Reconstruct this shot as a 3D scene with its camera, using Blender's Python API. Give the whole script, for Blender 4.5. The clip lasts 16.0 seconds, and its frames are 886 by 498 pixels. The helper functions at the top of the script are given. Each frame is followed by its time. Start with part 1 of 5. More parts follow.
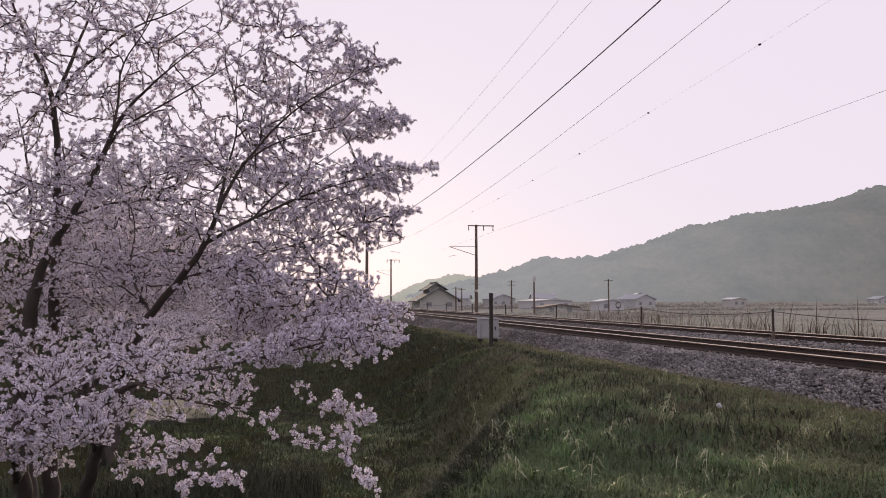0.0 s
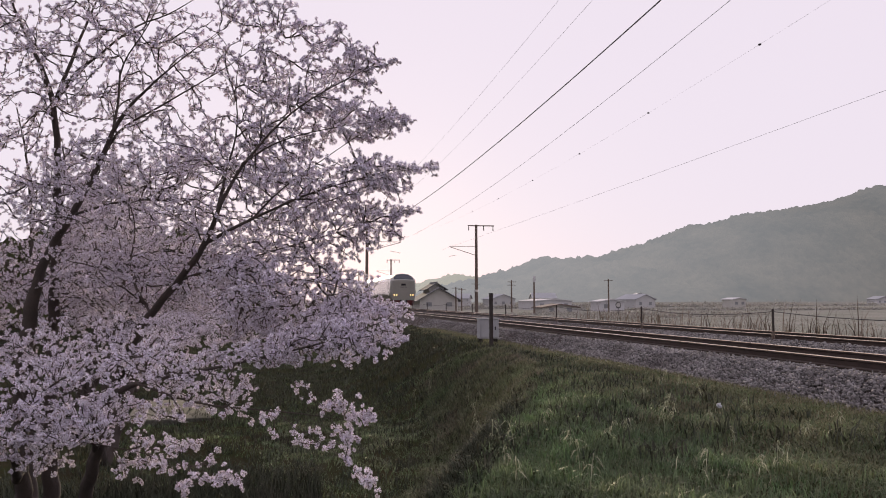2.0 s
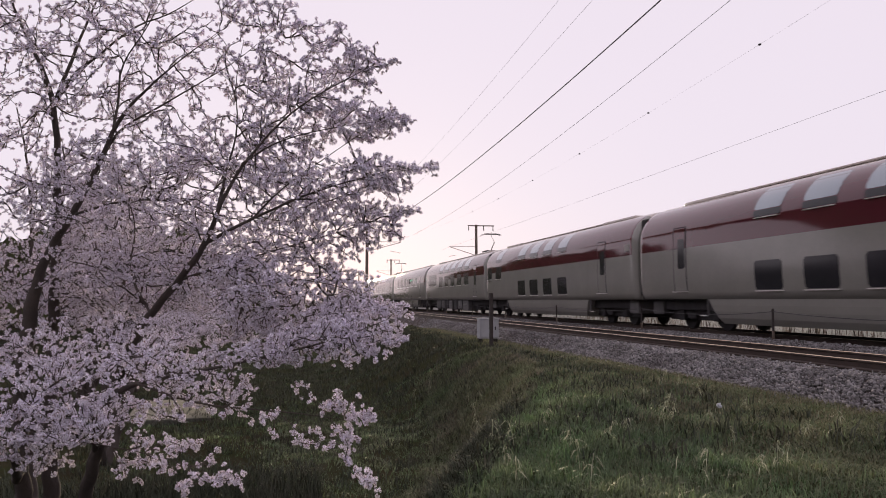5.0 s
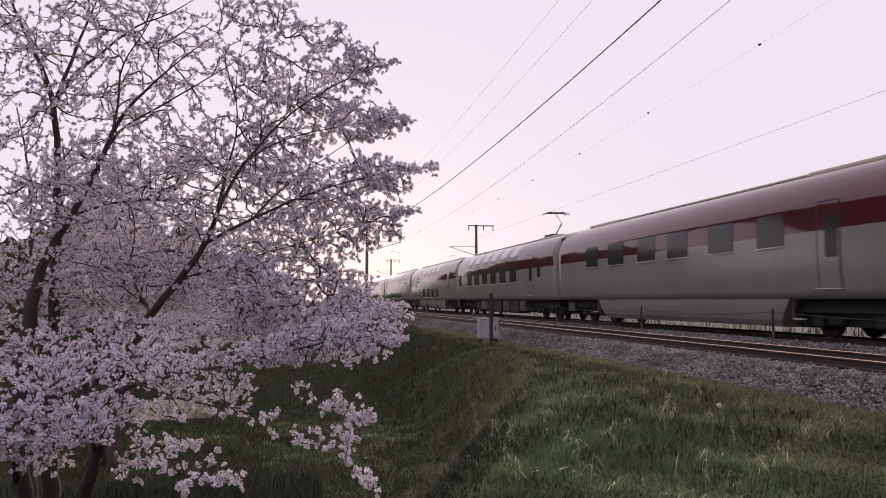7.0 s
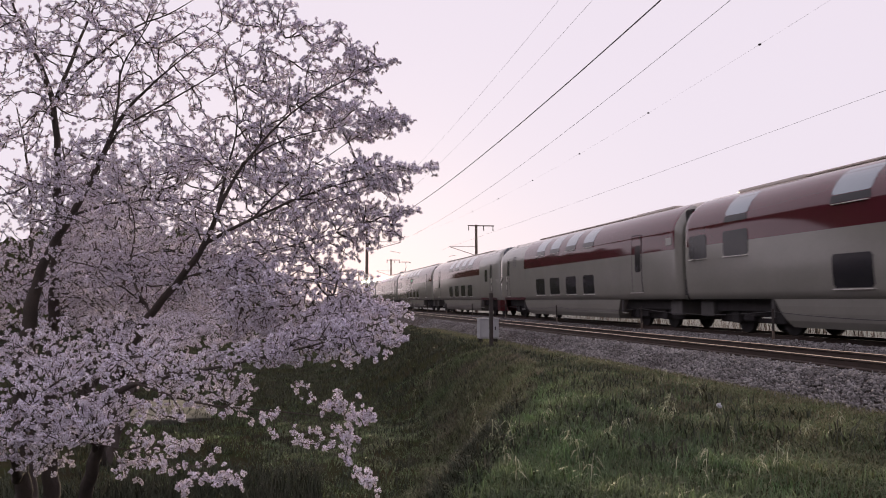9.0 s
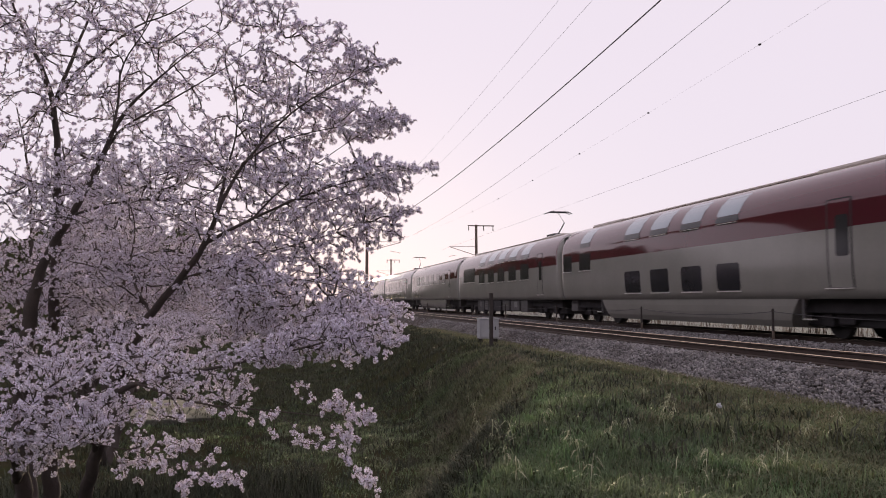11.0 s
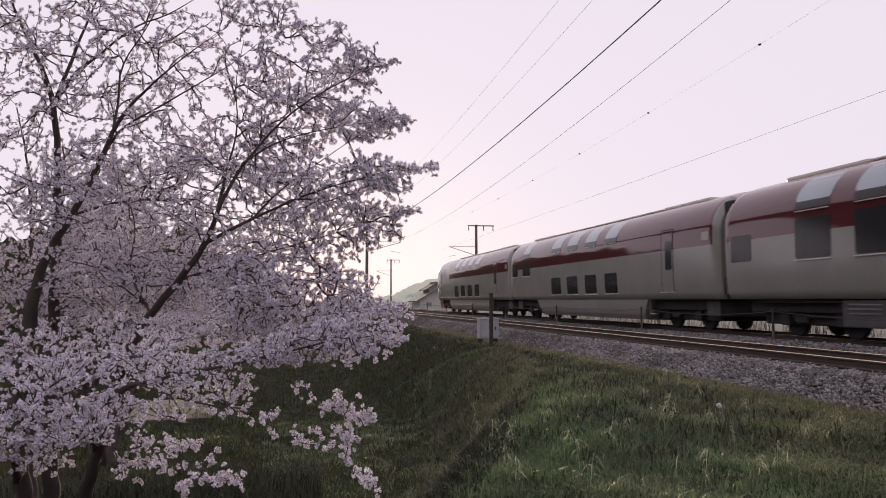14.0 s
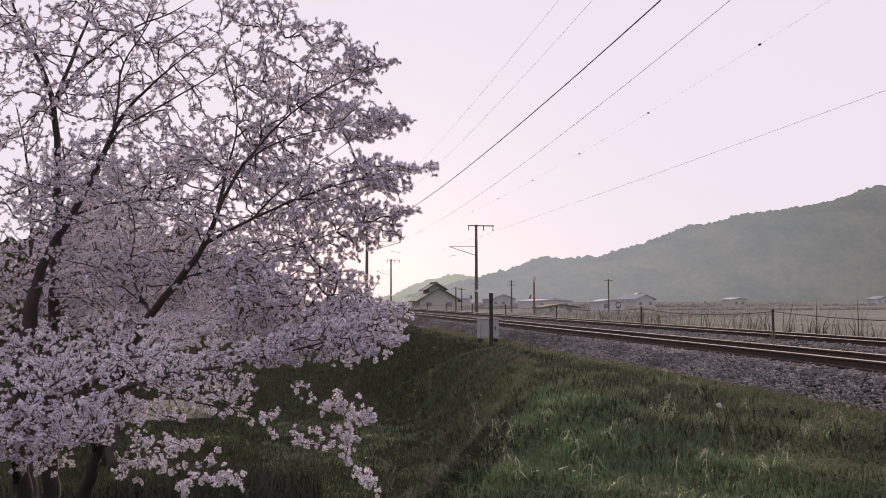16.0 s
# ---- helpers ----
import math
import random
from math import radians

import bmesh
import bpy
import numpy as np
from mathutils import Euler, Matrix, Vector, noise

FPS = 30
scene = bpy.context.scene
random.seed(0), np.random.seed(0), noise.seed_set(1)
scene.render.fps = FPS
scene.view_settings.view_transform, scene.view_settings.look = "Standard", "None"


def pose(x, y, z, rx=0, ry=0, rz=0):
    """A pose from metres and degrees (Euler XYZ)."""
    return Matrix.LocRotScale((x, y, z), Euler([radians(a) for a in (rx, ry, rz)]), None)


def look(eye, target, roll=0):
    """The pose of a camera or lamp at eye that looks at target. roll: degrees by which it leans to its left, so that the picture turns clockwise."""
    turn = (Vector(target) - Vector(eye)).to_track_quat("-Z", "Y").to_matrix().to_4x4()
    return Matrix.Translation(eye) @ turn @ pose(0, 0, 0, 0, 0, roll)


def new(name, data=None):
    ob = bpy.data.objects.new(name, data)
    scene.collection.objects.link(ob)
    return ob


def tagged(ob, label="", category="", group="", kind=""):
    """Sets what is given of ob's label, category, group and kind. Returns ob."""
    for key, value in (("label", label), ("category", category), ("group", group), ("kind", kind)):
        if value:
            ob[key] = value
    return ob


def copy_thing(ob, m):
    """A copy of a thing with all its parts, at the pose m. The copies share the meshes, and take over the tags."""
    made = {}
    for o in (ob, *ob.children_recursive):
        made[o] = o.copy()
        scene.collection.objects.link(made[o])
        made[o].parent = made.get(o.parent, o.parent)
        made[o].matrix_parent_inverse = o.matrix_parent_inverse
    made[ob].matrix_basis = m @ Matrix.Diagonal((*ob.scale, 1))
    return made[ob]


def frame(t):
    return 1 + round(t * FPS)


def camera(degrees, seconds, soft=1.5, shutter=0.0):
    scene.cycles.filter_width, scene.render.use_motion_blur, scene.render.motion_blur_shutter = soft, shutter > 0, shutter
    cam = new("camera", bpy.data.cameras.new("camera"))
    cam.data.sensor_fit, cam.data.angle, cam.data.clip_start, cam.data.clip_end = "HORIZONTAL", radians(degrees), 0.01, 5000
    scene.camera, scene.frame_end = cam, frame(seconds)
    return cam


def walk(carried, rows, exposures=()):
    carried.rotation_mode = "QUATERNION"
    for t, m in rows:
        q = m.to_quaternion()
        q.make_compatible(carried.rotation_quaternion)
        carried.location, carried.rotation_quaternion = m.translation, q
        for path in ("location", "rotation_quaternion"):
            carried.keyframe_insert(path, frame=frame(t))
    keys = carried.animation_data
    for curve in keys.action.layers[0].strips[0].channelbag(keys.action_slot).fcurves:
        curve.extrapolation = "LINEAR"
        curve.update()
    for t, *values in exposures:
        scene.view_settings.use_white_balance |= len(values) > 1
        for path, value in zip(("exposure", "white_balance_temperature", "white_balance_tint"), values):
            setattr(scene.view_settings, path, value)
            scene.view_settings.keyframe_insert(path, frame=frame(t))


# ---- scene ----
# World: the railway runs along y, rail tops at z = 0, x grows towards the far side of the line.
FAR, NEAR = 13.25, 9.14          # centre lines of the two tracks
GAUGE = 1.067

cam = camera(57.96, 16.0, soft=1.0, shutter=0.12)
EYE = Vector((0, 0, 0.914))
YAW, PITCH = radians(11.054), radians(3.658)
AIM = EYE + Vector((math.sin(YAW) * math.cos(PITCH), math.cos(YAW) * math.cos(PITCH), math.sin(PITCH)))
STAND = look(EYE, AIM, -0.13)
walk(cam, [(0.0, STAND), (16.0, STAND)])

# ---------------------------------------------------------------- light
SUN_EL, SUN_AZ = radians(4.4), radians(4.6)   # low evening sun down the line, behind the cherry tree


def make_world():
    w = bpy.data.worlds.new("hazy_evening_sky")
    w.use_nodes = True
    scene.world = w
    nt = w.node_tree
    nt.nodes.clear()
    out = nt.nodes.new("ShaderNodeOutputWorld")
    sky = nt.nodes.new("ShaderNodeTexSky")
    sky.sky_type = "NISHITA"
    sky.sun_disc = False
    sky.sun_elevation, sky.sun_rotation = SUN_EL, SUN_AZ
    sky.air_density, sky.dust_density, sky.ozone_density = 1.0, 1.5, 3.0
    a = nt.nodes.new("ShaderNodeBackground")
    a.inputs["Strength"].default_value = 0.010
    b = nt.nodes.new("ShaderNodeBackground")           # even high haze
    b.inputs["Color"].default_value = (0.905, 0.805, 0.905, 1)
    b.inputs["Strength"].default_value = 0.94
    add = nt.nodes.new("ShaderNodeAddShader")
    nt.links.new(sky.outputs[0], a.inputs["Color"])
    nt.links.new(a.outputs[0], add.inputs[0])
    nt.links.new(b.outputs[0], add.inputs[1])
    nt.links.new(add.outputs[0], out.inputs["Surface"])


make_world()
sun_data = bpy.data.lights.new("sun", "SUN")
sun_data.energy, sun_data.angle, sun_data.color = 5.0, radians(1.5), (1.0, 0.80, 0.55)
sun = new("sun", sun_data)
SUN_DIR = Vector((math.sin(SUN_AZ) * math.cos(SUN_EL), math.cos(SUN_AZ) * math.cos(SUN_EL), math.sin(SUN_EL)))
sun.matrix_world = look(SUN_DIR * 100, (0, 0, 0))
scene.view_settings.exposure = 0.0


# ---------------------------------------------------------------- materials
def mat(name, a, b=None, rough=0.7, metal=0.0, scale=8.0, fine=60.0, bump=0.2, dist=0.01, vary=0.0, island=0.0,
        emit=None, power=0.0, thin=0.0, spec=0.5, coat=0.0, coords="Object"):
    """Two tones mixed by noise at two scales, with fine relief. vary/island: lightness change from piece to piece."""
    m = bpy.data.materials.new(name)
    m.use_nodes = True
    nt = m.node_tree
    N, K = nt.nodes, nt.links
    p = N["Principled BSDF"]
    p.inputs["Roughness"].default_value, p.inputs["Metallic"].default_value = rough, metal
    p.inputs["Specular IOR Level"].default_value = spec
    p.inputs["Coat Weight"].default_value = coat
    b = b or tuple(c * 0.75 for c in a)
    tc = N.new("ShaderNodeTexCoord")
    n1, n2 = N.new("ShaderNodeTexNoise"), N.new("ShaderNodeTexNoise")
    for n, s in ((n1, scale), (n2, fine)):
        n.inputs["Scale"].default_value, n.inputs["Detail"].default_value = s, 4.0
        K.new(tc.outputs[coords], n.inputs["Vector"])
    ad = N.new("ShaderNodeMath")
    ad.operation = "ADD"
    h2 = N.new("ShaderNodeMath")
    h2.operation = "MULTIPLY"
    h2.inputs[1].default_value = 0.5
    K.new(n2.outputs["Fac"], h2.inputs[0])
    K.new(n1.outputs["Fac"], ad.inputs[0])
    K.new(h2.outputs[0], ad.inputs[1])
    ramp = N.new("ShaderNodeMapRange")
    ramp.inputs[1].default_value, ramp.inputs[2].default_value = 0.5, 1.0
    K.new(ad.outputs[0], ramp.inputs[0])
    mix = N.new("ShaderNodeMix")
    mix.data_type = "RGBA"
    mix.inputs[6].default_value, mix.inputs[7].default_value = (*a, 1), (*b, 1)
    K.new(ramp.outputs[0], mix.inputs[0])
    colour = mix.outputs[2]
    if vary or island:
        src = N.new("ShaderNodeObjectInfo") if vary else N.new("ShaderNodeNewGeometry")
        v = vary or island
        mr = N.new("ShaderNodeMapRange")
        mr.inputs[3].default_value, mr.inputs[4].default_value = 1 - v, 1 + v
        K.new(src.outputs["Random" if vary else "Random Per Island"], mr.inputs[0])
        mul = N.new("ShaderNodeVectorMath")
        mul.operation = "SCALE"
        K.new(colour, mul.inputs[0])
        K.new(mr.outputs[0], mul.inputs["Scale"])
        colour = mul.outputs[0]
    K.new(colour, p.inputs["Base Color"])
    if bump:
        bp = N.new("ShaderNodeBump")
        bp.inputs["Strength"].default_value, bp.inputs["Distance"].default_value = bump, dist
        K.new(n2.outputs["Fac"], bp.inputs["Height"])
        K.new(bp.outputs[0], p.inputs["Normal"])
    if emit:
        p.inputs["Emission Color"].default_value, p.inputs["Emission Strength"].default_value = (*emit, 1), power
    if thin:
        tr = N.new("ShaderNodeBsdfTranslucent")
        K.new(colour, tr.inputs["Color"])
        ms = N.new("ShaderNodeMixShader")
        ms.inputs[0].default_value = thin
        K.new(p.outputs[0], ms.inputs[1])
        K.new(tr.outputs[0], ms.inputs[2])
        K.new(ms.outputs[0], N["Material Output"].inputs["Surface"])
    return m


M = dict(
    soil=mat("soil_and_turf", (0.034, 0.042, 0.019), (0.045, 0.036, 0.025), 0.95, scale=1.3, fine=30, bump=0.6, dist=0.05, spec=0.0),
    grass=mat("grass_blade", (0.080, 0.154, 0.064), (0.148, 0.174, 0.092), 0.6, scale=1.4, fine=9, bump=0, island=0.6, thin=0.4),
    dry=mat("dry_grass", (0.42, 0.43, 0.31), (0.28, 0.30, 0.20), 0.7, scale=2, fine=9, bump=0, island=0.3, thin=0.35),
    weed=mat("weed_leaf", (0.115, 0.17, 0.078), (0.165, 0.165, 0.10), 0.6, scale=1.2, fine=9, bump=0, island=0.4, thin=0.35),
    stubble=mat("field_stubble", (0.42, 0.41, 0.38), (0.31, 0.32, 0.285), 0.9, scale=0.3, fine=4, bump=0, island=0.3, spec=0.1, thin=0.15),
    herb=mat("brown_green_herbs", (0.18, 0.158, 0.11), (0.14, 0.162, 0.085), 0.8, scale=1.5, fine=9, bump=0, island=0.4, thin=0.3, spec=0.2),
    # dead growth and dark soil, darkened further for shade in the gully
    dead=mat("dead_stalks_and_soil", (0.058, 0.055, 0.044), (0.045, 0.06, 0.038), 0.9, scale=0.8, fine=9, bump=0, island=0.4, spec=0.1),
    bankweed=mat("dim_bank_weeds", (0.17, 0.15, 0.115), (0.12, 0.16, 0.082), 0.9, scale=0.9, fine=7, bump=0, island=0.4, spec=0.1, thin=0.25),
    # a darker copy of the weeds: shade of slope and meadow as colour
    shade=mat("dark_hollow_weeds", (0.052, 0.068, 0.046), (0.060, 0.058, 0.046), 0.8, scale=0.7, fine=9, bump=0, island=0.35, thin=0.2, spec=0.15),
    slab=mat("mossy_concrete_slab", (0.135, 0.128, 0.122), (0.07, 0.07, 0.055), 0.95, scale=1.2, fine=14, bump=0.4, spec=0.1),
    reed=mat("reed_stalk", (0.12, 0.09, 0.065), (0.19, 0.145, 0.105), 0.8, scale=2, fine=9, bump=0, island=0.35),
    field=mat("field_soil", (0.30, 0.29, 0.26), (0.20, 0.21, 0.175), 0.95, scale=0.09, fine=1.1, bump=0.3, dist=0.1, spec=0.0),
    stone=mat("ballast_stone", (0.29, 0.28, 0.285), (0.14, 0.13, 0.13), 0.9, scale=1.5, fine=40, bump=0.5, dist=0.01, island=0.45, spec=0.0),
    bed=mat("ballast_bed", (0.13, 0.113, 0.108), (0.08, 0.068, 0.064), 0.95, scale=2, fine=25, bump=1.0, dist=0.05, spec=0.0),
    rail=mat("rail_head_steel", (0.74, 0.60, 0.44), (0.60, 0.48, 0.34), 0.24, 1.0, scale=3, fine=50, bump=0.02),
    rust=mat("rusty_rail_side", (0.062, 0.042, 0.034), (0.042, 0.029, 0.025), 0.85, scale=5, fine=60),
    sleeper=mat("weathered_sleeper", (0.085, 0.068, 0.056), (0.05, 0.04, 0.034), 0.9, scale=4, fine=50, vary=0.3),
    bark=mat("cherry_bark", (0.085, 0.068, 0.062), (0.05, 0.04, 0.038), 0.9, scale=6, fine=70, bump=0.8, dist=0.01),
    petal=mat("cherry_petal", (0.86, 0.82, 0.94), (0.80, 0.74, 0.86), 0.75, scale=1.5, fine=30, bump=0, island=0.30, thin=0.20),
    calyx=mat("flower_stalk", (0.16, 0.085, 0.065), (0.12, 0.085, 0.05), 0.7, scale=3, fine=30, bump=0, island=0.3),
    cream=mat("cream_car_paint", (0.272, 0.266, 0.245), (0.236, 0.231, 0.213), 0.14, 0.0, scale=0.8, fine=12, bump=0.01, spec=0.5),
    red=mat("wine_red_car_paint", (0.092, 0.016, 0.027), (0.080, 0.014, 0.024), 0.06, 0.0, scale=0.8, fine=12, bump=0.010, spec=0.6),
    roof=mat("roof_paint", (0.52, 0.46, 0.42), (0.44, 0.39, 0.36), 0.30, 0.0, scale=1.5, fine=20, bump=0.05),
    glass=mat("dark_train_glass", (0.03, 0.03, 0.034), (0.022, 0.022, 0.026), 0.12, 0.0, scale=1, fine=5, bump=0, spec=0.3),
    screen=mat("tinted_windscreen", (0.045, 0.05, 0.065), (0.038, 0.043, 0.056), 0.08, 0.5, scale=1, fine=5, bump=0),
    apron=mat("dull_red_apron_paint", (0.15, 0.028, 0.034), (0.11, 0.024, 0.028), 0.4, 0.0, scale=2, fine=20, bump=0.03),
    woods=mat("dim_woodland", (0.04, 0.05, 0.025), (0.075, 0.07, 0.04), 1.0, scale=0.06, fine=0.8, bump=0, spec=0.0),
    skyglass=mat("tinted_roof_glass", (0.30, 0.335, 0.36), (0.27, 0.30, 0.33), 0.06, 0.85, scale=1, fine=5, bump=0),
    # house greys carry the distance haze in their base colour
    haze_wall=mat("weathered_grey_wall", (0.46, 0.46, 0.47), (0.40, 0.40, 0.41), 0.9, scale=0.6, fine=8),
    haze_roof=mat("weathered_grey_roof", (0.36, 0.37, 0.39), (0.31, 0.32, 0.34), 0.9, scale=0.6, fine=8),
    # leaf colour paled to grey to paint haze over the far hedges
    shrub=mat("shrub_leaf", (0.27, 0.275, 0.26), (0.30, 0.285, 0.265), 0.9, scale=0.4, fine=3, bump=0, island=0.4, thin=0.2),
    dark=mat("sooty_undergear", (0.045, 0.042, 0.045), (0.03, 0.028, 0.03), 0.8, 0.0, scale=4, fine=30, spec=0.25),
    gear=mat("grey_equipment_box", (0.085, 0.08, 0.082), (0.055, 0.052, 0.053), 0.65, 0.0, scale=3, fine=30, vary=0.35),
    hatch=mat("dusty_grey_hatch", (0.17, 0.165, 0.165), (0.12, 0.115, 0.115), 0.6, 0.0, scale=3, fine=30, vary=0.4),
    rubber=mat("black_rubber", (0.03, 0.028, 0.028), None, 0.85, scale=6, fine=40),
    trim=mat("bright_trim", (0.80, 0.78, 0.74), None, 0.35, 0.6, scale=3, fine=30, bump=0.02),
    lampglass=mat("lit_headlight", (0.9, 0.85, 0.7), None, 0.3, bump=0, emit=(1.0, 0.58, 0.18), power=3.0),
    green_lamp=mat("lit_green_signal", (0.1, 0.6, 0.4), None, 0.3, bump=0, emit=(0.05, 1.0, 0.5), power=4.0),
    coupler=mat("grey_coupler_cover", (0.42, 0.42, 0.45), None, 0.55, scale=4, fine=30),
    pole=mat("weathered_pole", (0.16, 0.12, 0.095), (0.11, 0.085, 0.07), 0.85, scale=3, fine=40),
    post=mat("dark_creosoted_post", (0.055, 0.047, 0.045), (0.04, 0.033, 0.031), 0.9, scale=5, fine=60),
    wire=mat("dark_wire", (0.05, 0.045, 0.05), None, 0.7, scale=3, fine=20, bump=0),
    box=mat("pale_grey_cabinet_paint", (0.40, 0.41, 0.43), (0.34, 0.345, 0.36), 0.6, scale=3, fine=30, bump=0.1),
    concrete=mat("old_concrete", (0.20, 0.19, 0.185), (0.14, 0.132, 0.13), 0.9, scale=2, fine=30, bump=0.4),
    # plaster, pale roof and window tones are also flattened for distance haze
    plaster=mat("white_plaster", (0.46, 0.45, 0.43), (0.40, 0.39, 0.37), 0.9, scale=1, fine=20),
    tile=mat("grey_roof_tile", (0.15, 0.15, 0.155), (0.11, 0.11, 0.115), 0.9, scale=2, fine=20, vary=0.2, spec=0.15),
    metalroof=mat("pale_metal_roof", (0.52, 0.52, 0.54), (0.44, 0.44, 0.46), 0.6, scale=1, fine=10),
    brownroof=mat("brown_shed_roof", (0.16, 0.12, 0.105), (0.12, 0.09, 0.08), 0.7, scale=1, fine=10),
    window=mat("grey_house_window", (0.26, 0.27, 0.29), None, 0.15, bump=0),
    litter=mat("white_litter_paper", (0.7, 0.72, 0.78), None, 0.8, bump=0.2),
)


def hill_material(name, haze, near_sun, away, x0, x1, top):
    """A far backdrop: dim woods whose emission paints evening haze, brightest towards the sun."""
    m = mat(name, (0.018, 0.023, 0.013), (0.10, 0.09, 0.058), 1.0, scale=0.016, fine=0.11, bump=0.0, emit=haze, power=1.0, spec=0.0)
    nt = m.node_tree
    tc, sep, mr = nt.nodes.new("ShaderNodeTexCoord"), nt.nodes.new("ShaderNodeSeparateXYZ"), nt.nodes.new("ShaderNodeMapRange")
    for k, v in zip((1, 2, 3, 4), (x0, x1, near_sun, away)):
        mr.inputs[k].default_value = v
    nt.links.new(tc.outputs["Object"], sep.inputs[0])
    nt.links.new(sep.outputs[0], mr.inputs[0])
    # the painted haze also strengthens with height up the ridge
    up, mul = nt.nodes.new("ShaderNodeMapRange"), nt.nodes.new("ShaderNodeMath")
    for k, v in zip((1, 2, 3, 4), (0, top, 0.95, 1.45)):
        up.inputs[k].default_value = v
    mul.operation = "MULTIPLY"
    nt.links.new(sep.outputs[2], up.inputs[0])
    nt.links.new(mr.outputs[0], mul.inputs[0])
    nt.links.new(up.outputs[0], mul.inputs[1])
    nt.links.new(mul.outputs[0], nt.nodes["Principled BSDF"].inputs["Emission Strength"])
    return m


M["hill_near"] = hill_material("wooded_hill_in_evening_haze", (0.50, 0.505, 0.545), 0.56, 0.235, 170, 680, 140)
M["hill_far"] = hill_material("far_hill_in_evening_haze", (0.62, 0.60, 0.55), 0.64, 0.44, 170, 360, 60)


# ---------------------------------------------------------------- mesh helpers
def link(name, verts, faces, mats, parent=None, index=None, smooth=False, label=""):
    me = bpy.data.meshes.new(name)
    me.from_pydata([tuple(map(float, v)) for v in verts], [], [tuple(map(int, q)) for q in faces])
    for m in (mats if isinstance(mats, (list, tuple)) else [mats]):
        me.materials.append(m)
    if index is not None:
        me.polygons.foreach_set("material_index", index)
    if smooth:
        me.polygons.foreach_set("use_smooth", [True] * len(me.polygons))
    me.update()
    ob = new(name, me)
    if parent:
        ob.parent = parent
    if label:
        ob["label"] = label
    return ob


def fast(name, verts, tris, material, parent=None, index=None, mats=None):
    """A big triangle mesh from arrays."""
    me = bpy.data.meshes.new(name)
    v, t = np.asarray(verts, np.float32), np.asarray(tris, np.int32)
    me.vertices.add(len(v))
    me.vertices.foreach_set("co", v.ravel())
    me.loops.add(t.size)
    me.loops.foreach_set("vertex_index", t.ravel())
    me.polygons.add(len(t))
    me.polygons.foreach_set("loop_start", np.arange(0, t.size, 3, dtype=np.int32))
    for m in mats or [material]:
        me.materials.append(m)
    if index is not None:
        me.polygons.foreach_set("material_index", np.asarray(index, np.int32))
    me.update(calc_edges=True)
    me.validate()
    ob = new(name, me)
    if parent:
        ob.parent = parent
    return ob


def part(name, bm, material, parent, label=""):
    me = bpy.data.meshes.new(name)
    bm.to_mesh(me)
    bm.free()
    me.materials.append(material)
    ob = new(name, me)
    ob.parent = parent
    if label:
        ob["label"] = label
    return ob


def again(ob, x, y, z, rz=0.0):
    """One more of an alike part, on the same mesh."""
    o = bpy.data.objects.new(ob.name.split(".")[0], ob.data)
    scene.collection.objects.link(o)
    o.parent = ob.parent
    o.matrix_basis = pose(x, y, z, 0, 0, rz)
    if "label" in ob:
        o["label"] = ob["label"]
    return o


def box_bm(cx, cy, cz, sx, sy, sz, bevel=0.0, bm=None):
    bm = bm or bmesh.new()
    r = bmesh.ops.create_cube(bm, size=1.0, matrix=Matrix.Translation((cx, cy, cz)) @ Matrix.Diagonal((sx, sy, sz, 1)))
    if bevel:
        edges = list({e for v in r["verts"] for e in v.link_edges})
        bmesh.ops.bevel(bm, geom=edges, offset=bevel, segments=2, affect="EDGES", profile=0.6)
    return bm


def rod_bm(a, b, r0, r1=None, n=8, bm=None):
    bm = bm or bmesh.new()
    a, b = Vector(a), Vector(b)
    d = b - a
    m = Matrix.Translation((a + b) / 2) @ d.to_track_quat("Z", "Y").to_matrix().to_4x4()
    bmesh.ops.create_cone(bm, cap_ends=True, segments=n, radius1=r0, radius2=r0 if r1 is None else r1, depth=d.length, matrix=m)
    return bm


def empty(name, x, y, z, label, category, group="", kind=""):
    e = new(name)
    e.empty_display_size = 0.2
    e.matrix_world = pose(x, y, z)
    return tagged(e, label, category, group, kind)


# ---------------------------------------------------------------- ground
def smooth_step(a, b, v):
    t = np.clip((v - a) / (b - a), 0, 1)
    return t * t * (3 - 2 * t)


def bank_edge(y):
    """x of the edge of the grassy shelf beside the line: wide by the camera, cut back further on."""
    return np.interp(y, [-30, 0, 4, 6.7, 9, 11.5, 15, 18, 22, 26, 50, 120], [-3.5, -2.0, 0.1, 1.5, 2.36, 3.45, 4.75, 5.5, 6.0, 6.2, 6.5, 6.6])


def wave(x, y, s, seed):
    return (np.sin(x * s + seed) * np.cos(y * s * 1.27 + seed * 2.1) + 0.6 * np.sin(x * s * 2.3 + y * s * 1.9 + seed * 3.3)
            + 0.4 * np.sin(x * s * 4.1 - y * s * 3.7 + seed)) / 2


